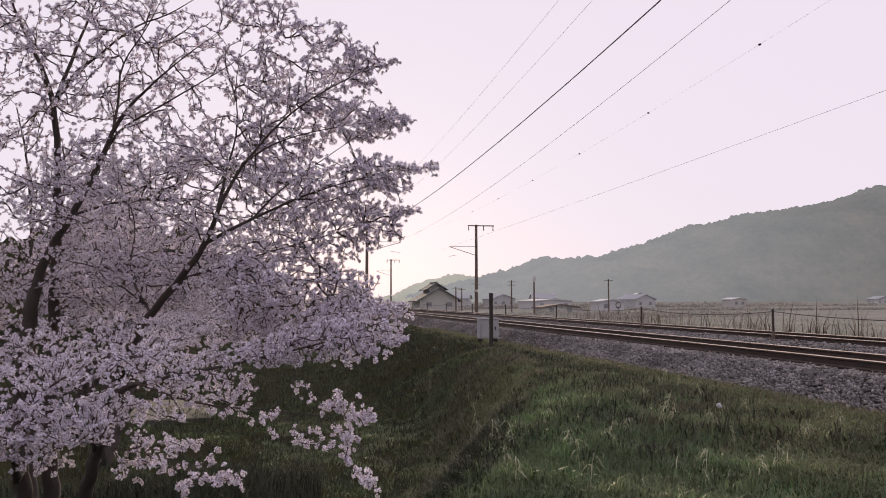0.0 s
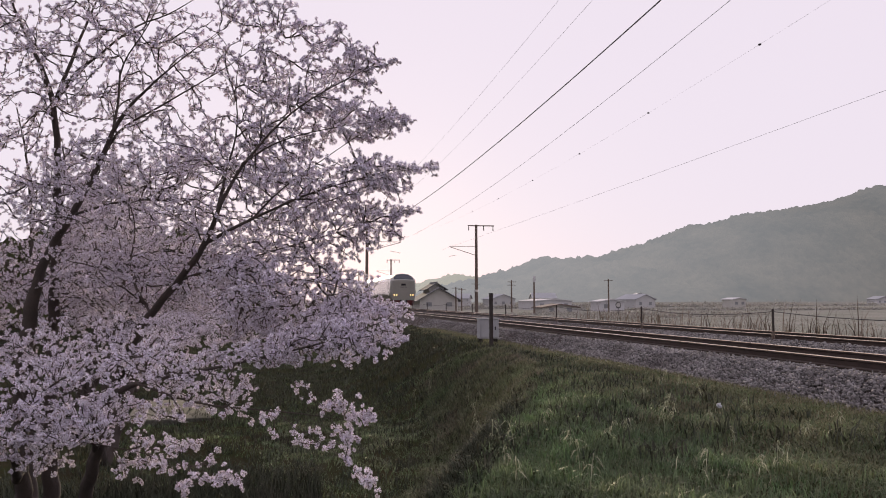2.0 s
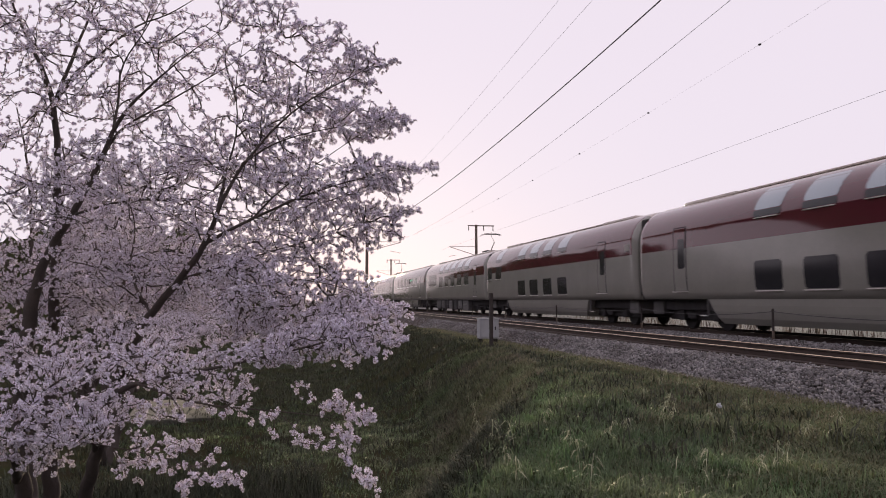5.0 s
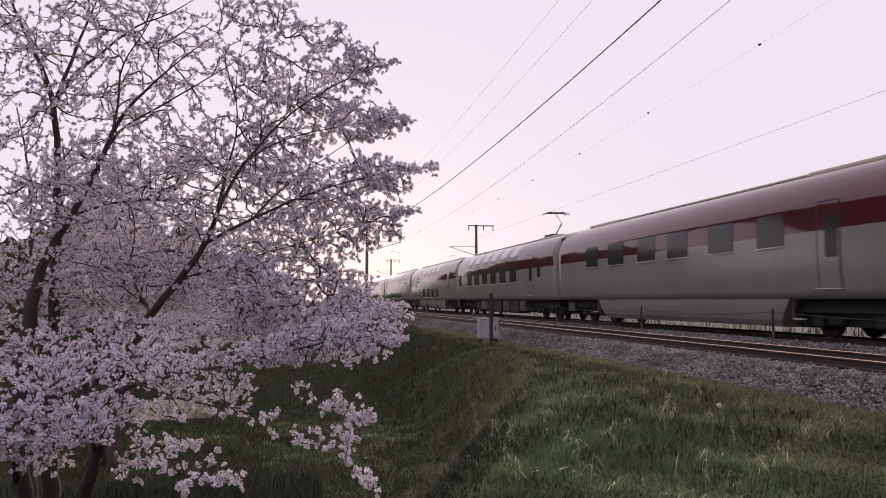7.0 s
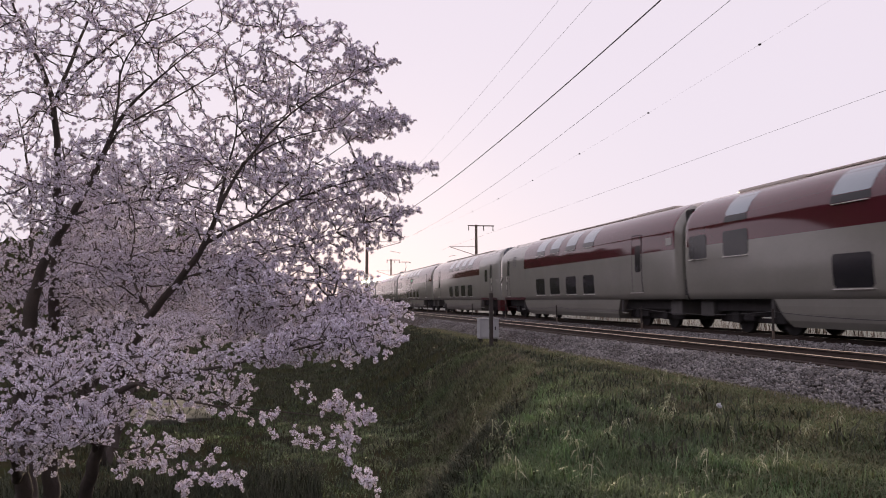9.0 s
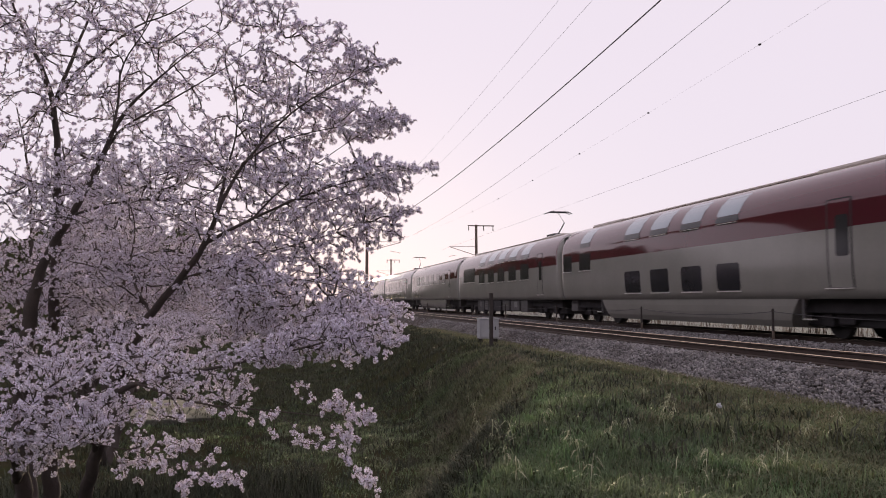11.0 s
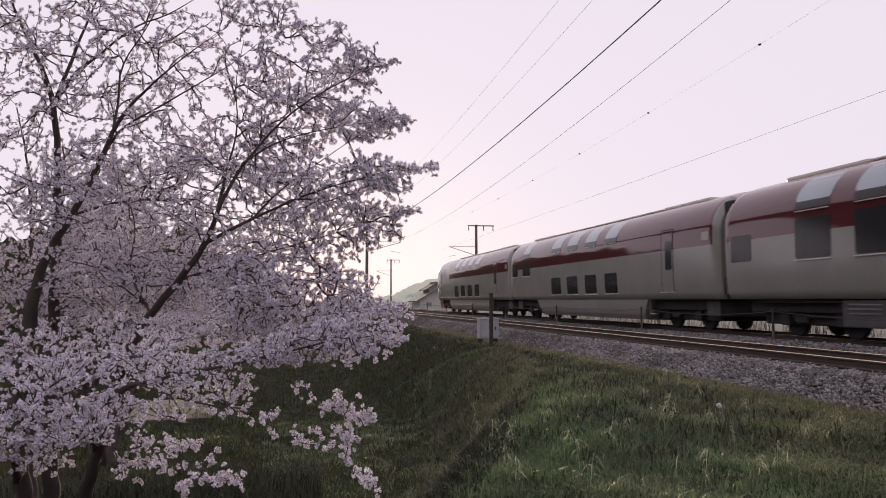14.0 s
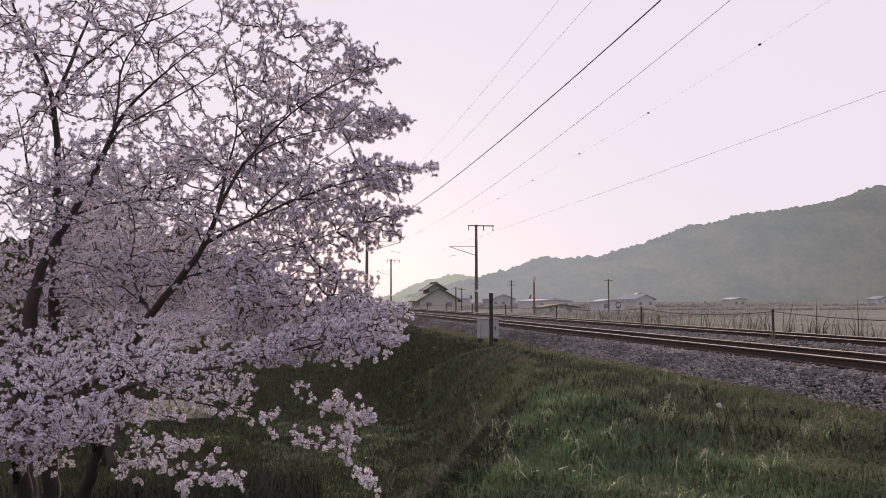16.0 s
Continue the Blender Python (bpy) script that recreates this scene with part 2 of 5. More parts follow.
def ground_z(x, y):
    x, y = np.asarray(x, float), np.asarray(y, float)
    e = bank_edge(y)
    shelf = -0.56 - 0.028 * np.clip(7.2 - x, 0, 8) + 0.07 * wave(x, y, 1.1, 0.7) * smooth_step(7.2, 6.2, x)
    drop = np.clip(e - x, 0, None)
    width = np.interp(y, [0, 6, 15, 20, 28, 60], [1.7, 1.6, 1.9, 3.0, 4.4, 4.8])
    brow = np.interp(y, [0, 6, 9, 16, 20], [0.0, 0.10, 0.16, 0.12, 0.0]) * np.exp(-((x - e - 0.9) / 0.9) ** 2)
    left = shelf + brow - 1.65 * smooth_step(0.0, 1.0, drop / width) + 0.10 * wave(x, y, 0.8, 2.0) * smooth_step(0, 2, drop)
    right = -0.55 - 0.85 * smooth_step(16.2, 19.0, x) + 0.08 * wave(x, y, 0.15, 1.0) * smooth_step(19, 25, x)
    return np.where(x < 7.2, left, right)


def make_ground():
    xs = np.concatenate([[-3000, -1200, -500, -200, -90, -50, -30, -20], np.arange(-14, 8.1, 0.3), [9, 12, 15, 16, 16.8, 17.6, 18.4, 19.2, 21, 25, 32, 45, 65, 90, 130, 200, 320, 600, 1200, 3000]])
    ys = np.concatenate([[-3000, -800, -200, -60, -25, -12, -6], np.arange(-3, 40, 0.35), np.arange(40, 80, 1.5), [85, 95, 110, 130, 160, 200, 280, 420, 700, 1200, 3000]])
    X, Y = np.meshgrid(xs, ys)
    Z = ground_z(X, Y)
    nx, ny = len(xs), len(ys)
    v = np.stack([X, Y, Z], -1).reshape(-1, 3)
    faces, idx = [], []
    for j in range(ny - 1):
        for i in range(nx - 1):
            k = j * nx + i
            faces.append((k, k + 1, k + nx + 1, k + nx))
            idx.append(1 if xs[i] >= 19 else 0)
    return tagged(link("ground", v, faces, [M["soil"], M["field"]], index=idx, smooth=True),
                  "grassy railway bank falling into a dim hollow, flat fields beyond", "ground", kind="structure")


ground = make_ground()


def make_hill(name, label, material, x0, x1, y_front, depth, ridge, seed, step):
    """A wooded ridge: ridge(u) is its height along x from 0 to 1; the canopy is uneven."""
    nx, ny = int((x1 - x0) / step), int(depth / step)
    v, faces = [], []
    for j in range(ny + 1):
        w = j / ny
        for i in range(nx + 1):
            u = i / nx
            x, y = x0 + (x1 - x0) * u, y_front + depth * w - 0.12 * (x1 - x0) * u
            rise = math.sin(min(1.0, w * 1.25) * math.pi / 2) ** 0.9
            q = Vector((x * 0.09, y * 0.09, seed))
            crowns = 7.5 * abs(noise.noise(q)) + 4.2 * abs(noise.noise(q * 2.1)) + 6.0 * noise.noise(q * 0.25) - 3.0
            v.append((x, y, -1.5 + max(0.0, ridge(u)) * rise + crowns * min(1.0, rise * 3)))
    for j in range(ny):
        for i in range(nx):
            k = j * (nx + 1) + i
            faces.append((k, k + 1, k + nx + 2, k + nx + 1))
    return tagged(link(name, v, faces, material), label, "hill", kind="structure")


make_hill("backdrop_hill", "long wooded hill beyond the fields, evening haze painted as its glow", M["hill_near"], 150, 900, 760, 260,
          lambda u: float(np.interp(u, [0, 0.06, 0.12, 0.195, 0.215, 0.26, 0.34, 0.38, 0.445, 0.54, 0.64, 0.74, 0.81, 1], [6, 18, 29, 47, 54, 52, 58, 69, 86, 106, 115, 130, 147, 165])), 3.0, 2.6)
make_hill("backdrop_hill_far", "low far wooded hill, sun haze painted as its glow", M["hill_far"], 130, 460, 1300, 240,
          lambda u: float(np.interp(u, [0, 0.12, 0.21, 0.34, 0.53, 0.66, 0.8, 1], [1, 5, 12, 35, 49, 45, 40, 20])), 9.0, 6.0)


def make_woods(name, label, az0, az1, r0, r1, steps, rings, height):
    """A wooded valley side: height(share of the turn, share of the way out) over the low meadow."""
    v, faces = [], []
    for i in range(steps + 1):
        az = radians(az0 + (az1 - az0) * i / steps)
        for j in range(rings + 1):
            u = j / rings
            rr = r0 + (r1 - r0) * u
            x, y = math.sin(az) * rr, math.cos(az) * rr
            crowns = 4 * noise.noise(Vector((x * 0.12, y * 0.12, 5))) + 3 * noise.noise(Vector((x * 0.4, y * 0.4, 2)))
            v.append((x, y, -2.9 + height(i / steps, u) + crowns * min(1.0, height(i / steps, u) / 5)))
    for i in range(steps):
        for j in range(rings):
            k = i * (rings + 1) + j
            faces.append((k, k + 1, k + rings + 2, k + rings + 1))
    return tagged(link(name, v, faces, M["woods"]), label, "woods", kind="structure")


# added out of view, so the car sides reflect dark trees
make_woods("backdrop_woods", "dim wooded valley side added out of view to darken the car sides", -19.5, -241.5, 38, 838, 260, 44,
           lambda a, u: min(1.0, 0.75 + 25 * a, 30 * (1 - a)) * (18 * min(1.0, u * 12) ** 0.7 + 115 * u))
make_woods("backdrop_rise", "low dim woods beyond the meadow behind the cherry trees", -0.5, -20.5, 120, 190, 90, 6,
           lambda a, u: float(np.interp(a, [0, 0.15, 0.35, 0.85, 1], [3, 8, 15, 15, 12])) * min(1.0, u * 4) ** 0.6)


# ---------------------------------------------------------------- railway
def make_rail(x, parent):
    prof = [(-0.065, -0.153), (-0.065, -0.14), (-0.012, -0.12), (-0.01, -0.045), (-0.033, -0.035), (-0.033, -0.008), (-0.027, 0.0),
            (0.027, 0.0), (0.033, -0.008), (0.033, -0.035), (0.01, -0.045), (0.012, -0.12), (0.065, -0.14), (0.065, -0.153)]
    n = len(prof)
    ys = [-60, 600]
    v = [(x + px, y, pz) for y in ys for px, pz in prof]
    faces = [(i, (i + 1) % n, n + (i + 1) % n, n + i) for i in range(n)]
    idx = [1 if i in (5, 6, 7) else 0 for i in range(n)]
    return link("rail", v, faces, [M["rust"], M["rail"]], parent, idx, label="steel rail with a bright worn head and rusty web")


def make_track(x, label):
    t = empty("railway_track", x, 0, 0, label, "railway track", "tracks of the line", "structure")
    for s in (-1, 1):
        make_rail(s * (GAUGE / 2 + 0.0325), t)
    bm = box_bm(0, 0, -0.235, 2.0, 0.22, 0.16, 0.012)
    first = part("sleeper", bm, M["sleeper"], t)
    first.location = (0, 0.0, 0)
    for i in range(1, 200):
        again(first, random.uniform(-0.01, 0.01), i * 0.6, random.uniform(-0.005, 0.003), random.uniform(-0.4, 0.4))
    return t


make_track(NEAR, "near railway track with shining rails on dark sleepers in ballast")
make_track(FAR, "far railway track with shining rails on dark sleepers in ballast")


def ballast_z(x):
    return float(np.interp(x, [7.05, 7.35, 7.95, 8.2, 10.3, 10.9, 11.6, 12.0, 12.3, 14.4, 14.9, 16.2], [-0.60, -0.54, -0.20, -0.17, -0.17, -0.10, -0.06, -0.12, -0.17, -0.17, -0.25, -0.62]))


def make_ballast():
    xs = [7.05, 7.35, 7.6, 7.95, 8.2, 8.6, 9.1, 9.7, 10.3, 10.9, 11.3, 11.6, 12.0, 12.3, 13, 13.7, 14.4, 14.9, 15.5, 16.2]
    ys = list(np.arange(-6, 60, 0.5)) + [60, 80, 120, 200, 350, 600]
    v = [(x, y, ballast_z(x) + (0.03 * noise.noise(Vector((x * 2, y * 2, 0))) if y < 60 else 0) - 0.02) for y in ys for x in xs]
    n = len(xs)
    faces = [(j * n + i, j * n + i + 1, (j + 1) * n + i + 1, (j + 1) * n + i) for j in range(len(ys) - 1) for i in range(n - 1)]
    return tagged(link("ballast_bed", v, faces, M["bed"], smooth=True), "brown-grey crushed stone ballast bed", "ballast", kind="structure")


make_ballast()


def make_stones():
    rng = np.random.default_rng(5)
    cube = np.array([(-1, -1, -1), (1, -1, -1), (1, 1, -1), (-1, 1, -1), (-1, -1, 1), (1, -1, 1), (1, 1, 1), (-1, 1, 1)], float)
    tri = np.array([(0, 2, 1), (0, 3, 2), (4, 5, 6), (4, 6, 7), (0, 1, 5), (0, 5, 4), (1, 2, 6), (1, 6, 5), (2, 3, 7), (2, 7, 6), (3, 0, 4), (3, 4, 7)])
    spots = []
    for x0, x1, y0, y1, per in ((7.1, 8.25, 7.0, 22, 1100), (7.1, 8.25, 22, 45, 260), (9.9, 12.6, 9, 24, 300), (8.2, 9.9, 8, 20, 70), (9.9, 12.6, 24, 50, 40), (7.1, 8.2, 45, 80, 50)):
        n = int((x1 - x0) * (y1 - y0) * per)
        spots.append(np.stack([rng.uniform(x0, x1, n), rng.uniform(y0, y1, n)], 1))
    s = np.concatenate(spots)
    n = len(s)
    z = np.interp(s[:, 0], [7.05, 7.35, 7.95, 8.2, 10.3, 10.9, 11.6, 12.0, 12.3, 14.4], [-0.60, -0.54, -0.20, -0.17, -0.17, -0.10, -0.06, -0.12, -0.17, -0.17])
    size = rng.uniform(0.010, 0.026, (n, 1, 1)) * rng.uniform(0.45, 1.35, (n, 1, 3))
    v = cube[None] * (1 + rng.uniform(-0.6, 0.3, (n, 8, 3))) * size
    a, b = rng.uniform(0, 6.28, n), rng.uniform(-0.7, 0.7, n)
    ca, sa, cb, sb = np.cos(a), np.sin(a), np.cos(b), np.sin(b)
    x, y, zz = v[..., 0], v[..., 1], v[..., 2]
    y, zz = y * cb[:, None] - zz * sb[:, None], y * sb[:, None] + zz * cb[:, None]
    x, y = x * ca[:, None] - y * sa[:, None], x * sa[:, None] + y * ca[:, None]
    v = np.stack([x + s[:, :1], y + s[:, 1:], zz + z[:, None] + rng.uniform(-0.012, 0.02, (n, 1))], -1).reshape(-1, 3)
    t = (tri[None] + (np.arange(n) * 8)[:, None, None]).reshape(-1, 3)
    return tagged(fast("ballast_stones", v, t, M["stone"]), "loose grey crushed ballast stones", "stones", kind="stuff")


make_stones()


# ---------------------------------------------------------------- the train
# A car's own space: y from its front end (0) to its rear, x across, z from the rail tops.
SIDE = [(1.36, 0.92), (1.43, 1.13), (1.465, 1.5), (1.475, 1.92), (1.476, 2.20), (1.475, 2.47), (1.473, 2.75), (1.466, 3.0),
        (1.45, 3.14), (1.385, 3.32), (1.265, 3.52), (1.09, 3.70), (0.84, 3.86), (0.5, 3.97), (0.2, 4.02), (0.0, 4.03)]


def side_x(z):
    return float(np.interp(z, [p[1] for p in SIDE], [p[0] for p in SIDE]))


def shell(name, stations, parent, mats, band=True, z0=None, label=""):
    """Body skin: stations of (y, width factor, top factor, red from here on)."""
    ring = [(-x, z) for x, z in SIDE] + [(x, z) for x, z in SIDE[-2::-1]]
    n = len(ring)
    v, faces, idx = [], [], []
    for y, w, h, _ in stations:
        v += [(x * w, y, 0.92 + (z - 0.92) * h) for x, z in ring]
    for j in range(len(stations) - 1):
        for i in range(n - 1):
            faces.append((j * n + i, j * n + i + 1, (j + 1) * n + i + 1, (j + 1) * n + i))
            zm = (ring[i][1] + ring[i + 1][1]) / 2
            red = stations[j][3] and 2.47 < zm < 3.90
            idx.append(1 if red else (2 if zm > 3.90 else 0))
    for j in (0, len(stations) - 1):
        base = len(v)
        v += v[j * n:j * n + n]
        faces.append(tuple(range(base, base + n)) if j == 0 else tuple(range(base + n - 1, base - 1, -1)))
        idx.append(0)
    for j in range(len(stations) - 1):
        faces.append((j * n, (j + 1) * n, (j + 1) * n + n - 1, j * n + n - 1))
        idx.append(0)
    ob = link(name, v, faces, mats, parent, idx, smooth=True, label=label)
    return ob


def patch(name, y0, y1, z0, z1, out, material, parent, side=-1, cut=0.06, label="", at_y=None):
    """A pane that follows the body side, with clipped corners, a little proud of it."""
    rows = [z0, z0 + cut] + [z for _, z in SIDE if z0 + cut + 0.03 < z < z1 - cut - 0.03] + [z1 - cut, z1]
    mid = (y0 + y1) / 2
    half = (y1 - y0) / 2
    v, faces = [], []
    for k, z in enumerate(rows):
        inset = cut if k in (0, len(rows) - 1) else 0.0
        x = side * (side_x(z) + out)
        for yy in (-half + inset, half - inset):
            v.append((x, yy, z))
    m = len(rows)
    for k in range(m - 1):
        q = (2 * k, 2 * k + 1, 2 * k + 3, 2 * k + 2)
        faces.append(q if side < 0 else q[::-1])
    # rim back to the body
    front, base = len(v), len(v) * 2
    v += v[:front]
    for k, z in enumerate(rows):
        inset = cut if k in (0, len(rows) - 1) else 0.0
        x = side * (side_x(z) - 0.02)
        for yy in (-half + inset, half - inset):
            v.append((x, yy, z))
    loop = [2 * k for k in range(m)] + [2 * k + 1 for k in range(m - 1, -1, -1)]
    for a, b in zip(loop, loop[1:] + loop[:1]):
        faces.append((front + a, front + b, base + b, base + a))
    ob = link(name, v, faces, material, parent, smooth=True, label=label)
    ob.location = (0, mid, 0)
    return ob


def bar(name, y0, y1, z, parent, side=-1, material=None, t=0.02):
    x = side * (side_x(z) + 0.02)
    ob = part(name, box_bm(x, 0, z, 0.05, y1 - y0, t), material or M["trim"], parent)
    ob.location = (0, (y0 + y1) / 2, 0)
    return ob


def make_bogie(parent, y):
    bm = bmesh.new()
    for s in (-1, 1):
        box_bm(s * 0.82, 0, 0.56, 0.16, 2.9, 0.2, 0.04, bm)
        for dy in (-1.05, 1.05):
            box_bm(s * 0.86, dy, 0.44, 0.22, 0.36, 0.34, 0.05, bm)
        box_bm(s * 0.8, 0, 0.74, 0.5, 0.55, 0.26, 0.08, bm)
        box_bm(s * 0.9, 0.45, 0.42, 0.08, 0.5, 0.16, 0.03, bm)
        rod_bm((s * 0.95, -0.5, 0.78), (s * 0.95, 0.6, 0.62), 0.05, None, 8, bm)
    box_bm(0, 0, 0.62, 1.5, 0.5, 0.24, 0.04, bm)
    b = part("bogie", bm, M["dark"], parent, "dark bogie with two wheelsets")
    b.location = (0, y, 0)
    w = None
    for dy in (-1.05, 1.05):
        for s in (-1, 1):
            if w is None:
                bm = rod_bm((-0.065, 0, 0), (0.065, 0, 0), 0.43, None, 24)
                rod_bm((-0.09, 0, 0), (0.09, 0, 0), 0.14, None, 12, bm)
                w = part("wheel", bm, M["dark"], b, "worn steel wheel")
                w.location = (s * 0.56, dy, 0.43)
            else:
                again(w, s * 0.56, dy, 0.43)
    return b


def make_skirt(parent, y0, y1):
    prof = [(1.358, 0.925), (1.352, 0.75), (1.33, 0.58), (1.28, 0.40), (1.18, 0.24), (0.0, 0.20)]
    ring = [(-x, z) for x, z in prof] + [(x, z) for x, z in prof[-2::-1]]
    n = len(ring)
    v = []
    for y, lean in ((y0, 1), (y1, -1)):
        v += [(x, y + lean * (0.925 - z) * -0.0 + lean * (0.925 - z) * 0.75, z) for x, z in ring]
    faces = [(i, i + 1, n + i + 1, n + i) for i in range(n - 1)] + [tuple(range(n)), tuple(range(2 * n - 1, n - 1, -1))]
    return link("low_floor_skirt", v, faces, M["cream"], parent, smooth=False, label="smooth cream lower body between the bogies")


def make_equipment(parent, y0, y1, seed):
    r = random.Random(seed)
    y = y0
    while y < y1 - 0.6:
        w = r.uniform(0.7, 1.7)
        h = r.uniform(0.54, 0.72)
        g = M["gear"] if r.random() < 0.65 else M["dark"]
        for s in (-1, 1):
            o = part("equipment_box", box_bm(s * 0.95, 0, 0.90 - h / 2, 0.7, w, h, 0.03), g, parent)
            o.location = (0, y + w / 2, 0)
            if g is M["gear"]:
                style = r.random()
                if style < 0.35:
                    for k in range(3):
                        part("louvre_bar", box_bm(s * 1.31, 0, 0.80 - 0.1 * k, 0.03, w * 0.7, 0.03, 0.004), M["hatch"], o)
                elif style < 0.8:
                    part("hatch", box_bm(s * 1.305, r.uniform(-0.15, 0.15) * w, 0.68, 0.03, min(0.55, w * 0.5), 0.3, 0.012), M["hatch"], o, "dusty grey hatch cover")
        y += w + r.uniform(0.12, 0.5)
    part("underframe", box_bm(0, (y0 + y1) / 2, 0.72, 1.1, y1 - y0 + 0.6, 0.36, 0.02), M["dark"], parent)
    part("pipe", rod_bm((-1.25, y0 - 4, 0.86), (-1.25, y1 + 4, 0.86), 0.03), M["dark"], parent)


def make_pantograph(parent, y):
    bm = bmesh.new()
    for s in (-1, 1):
        rod_bm((s * 0.5, -0.6, 4.12), (s * 0.5, 0.6, 4.12), 0.03, None, 6, bm)
        for dy in (-0.5, 0.5):
            rod_bm((s * 0.5, dy, 3.9), (s * 0.5, dy, 4.14), 0.05, None, 6, bm)
    for dy in (-0.5, 0.5):
        rod_bm((-0.5, dy, 4.12), (0.5, dy, 4.12), 0.03, None, 6, bm)
    p = part("pantograph", bm, M["dark"], parent, "raised single-arm pantograph")
    p.matrix_basis = pose(0, y, 0, 0, 0, 180)
    part("lower_arm", rod_bm((0, -0.45, 4.15), (0, 0.55, 4.66), 0.035, 0.026), M["dark"], p)
    part("upper_arm", rod_bm((0, 0.55, 4.66), (0, -0.35, 5.22), 0.014, 0.011), M["dark"], p)
    bm = bmesh.new()
    for dy in (-0.5, -0.15):
        rod_bm((-0.45, dy, 5.27), (0.45, dy, 5.27), 0.028, None, 6, bm)
        for s in (-1, 1):
            rod_bm((s * 0.45, dy, 5.27), (s * 0.66, dy, 5.19), 0.022, None, 6, bm)
    for s in (-1, 1):
        rod_bm((s * 0.3, -0.5, 5.30), (s * 0.3, -0.15, 5.30), 0.02, None, 6, bm)
    part("collector_head", bm, M["dark"], p)


def make_door(parent, y0, y1, side=-1, red=True):
    patch("door_frame", y0 - 0.05, y1 + 0.05, 1.14, 3.12, 0.004, M["dark"], parent, side, 0.03)
    d = patch("door", y0, y1, 1.17, 2.46, 0.010, M["cream"], parent, side, 0.01, "cream sliding door with a narrow window")
    if red:
        top = patch("door_top", 0, y1 - y0, 2.47, 3.09, 0.010, M["red"], d, side, 0.01)
        top.location = (0, 0, 0)
    g = patch("door_window", 0, 0.42, 1.85, 2.75, 0.016, M["glass"], d, side, 0.05)
    g.location = (0, -0.1, 0)
    bar("door_step", y0 - 0.05, y1 + 0.15, 1.15, parent, side)


def nose_top(d, x=0.0):
    """Height of the flat raked screen that cuts the cab's roof, d metres behind the nose."""
    return min(4.03, 3.17 + 0.70 * d) + 0.05 * (1 - min(1.0, abs(x) / 1.25) ** 2) * (1 if d < 1.25 else 0)


def nose_width(d):
    return float(np.interp(d, [0, 0.03, 0.08, 0.18, 0.35, 0.7, 1.2], [0.885, 0.92, 0.945, 0.968, 0.985, 0.996, 1.0]))


def make_nose(cab):
    ds = [0.0, 0.03, 0.08, 0.18, 0.35, 0.55, 0.7, 0.85, 1.0, 1.1, 1.2, 1.3, 1.6, 2.0, 2.6, 3.4, 4.2, 4.8]
    fine = []
    for (xa, za), (xb, zb) in zip(SIDE, SIDE[1:]):
        fine += [(xa + (xb - xa) * k / 3, za + (zb - za) * k / 3) for k in range(3)]
    fine.append(SIDE[-1])
    ring = [(-x, z) for x, z in fine] + [(x, z) for x, z in fine[-2::-1]]
    n = len(ring)
    v, faces, idx = [], [], []
    for d in ds:
        w = nose_width(d)
        v += [(x * w, d, min(z, nose_top(d, x))) for x, z in ring]
    for j in range(len(ds) - 1):
        for i in range(n - 1):
            faces.append((j * n + i, j * n + i + 1, (j + 1) * n + i + 1, (j + 1) * n + i))
            idx.append(1 if ring[i][1] > 3.7 and ds[j] > 1.25 else 0)
    base = len(v)
    v += v[:n]
    faces.append(tuple(range(base, base + n)))
    idx.append(0)
    faces.append((0, (len(ds) - 1) * n, len(ds) * n - 1, n - 1))
    idx.append(0)
    link("nose", v, faces, [M["cream"], M["roof"]], cab, idx, smooth=True)
    # raked windscreen
    rows = [0.16, 0.22, 0.32, 0.45, 0.57, 0.7, 0.82, 0.92, 1.0, 1.04]
    v, faces, m = [], [], 17
    for k, d in enumerate(rows):
        zt = min(4.0, 3.17 + 0.70 * d)
        half = float(np.interp(zt, [p[1] for p in SIDE], [p[0] for p in SIDE])) * nose_width(d) * (0.86 if 0 < k < len(rows) - 1 else 0.80)
        for i in range(m):
            x = half * (2 * i / (m - 1) - 1)
            v.append((x, d - 0.012, nose_top(d, x) + 0.014))
    for j in range(len(rows) - 1):
        for i in range(m - 1):
            faces.append((j * m + i, j * m + i + 1, (j + 1) * m + i + 1, (j + 1) * m + i))
    link("windscreen", v, faces, M["screen"], cab, smooth=True, label="dark raked windscreen")
    part("wiper", rod_bm((-0.35, 0.02, 3.22), (0.25, 0.35, 3.46), 0.012), M["dark"], cab)


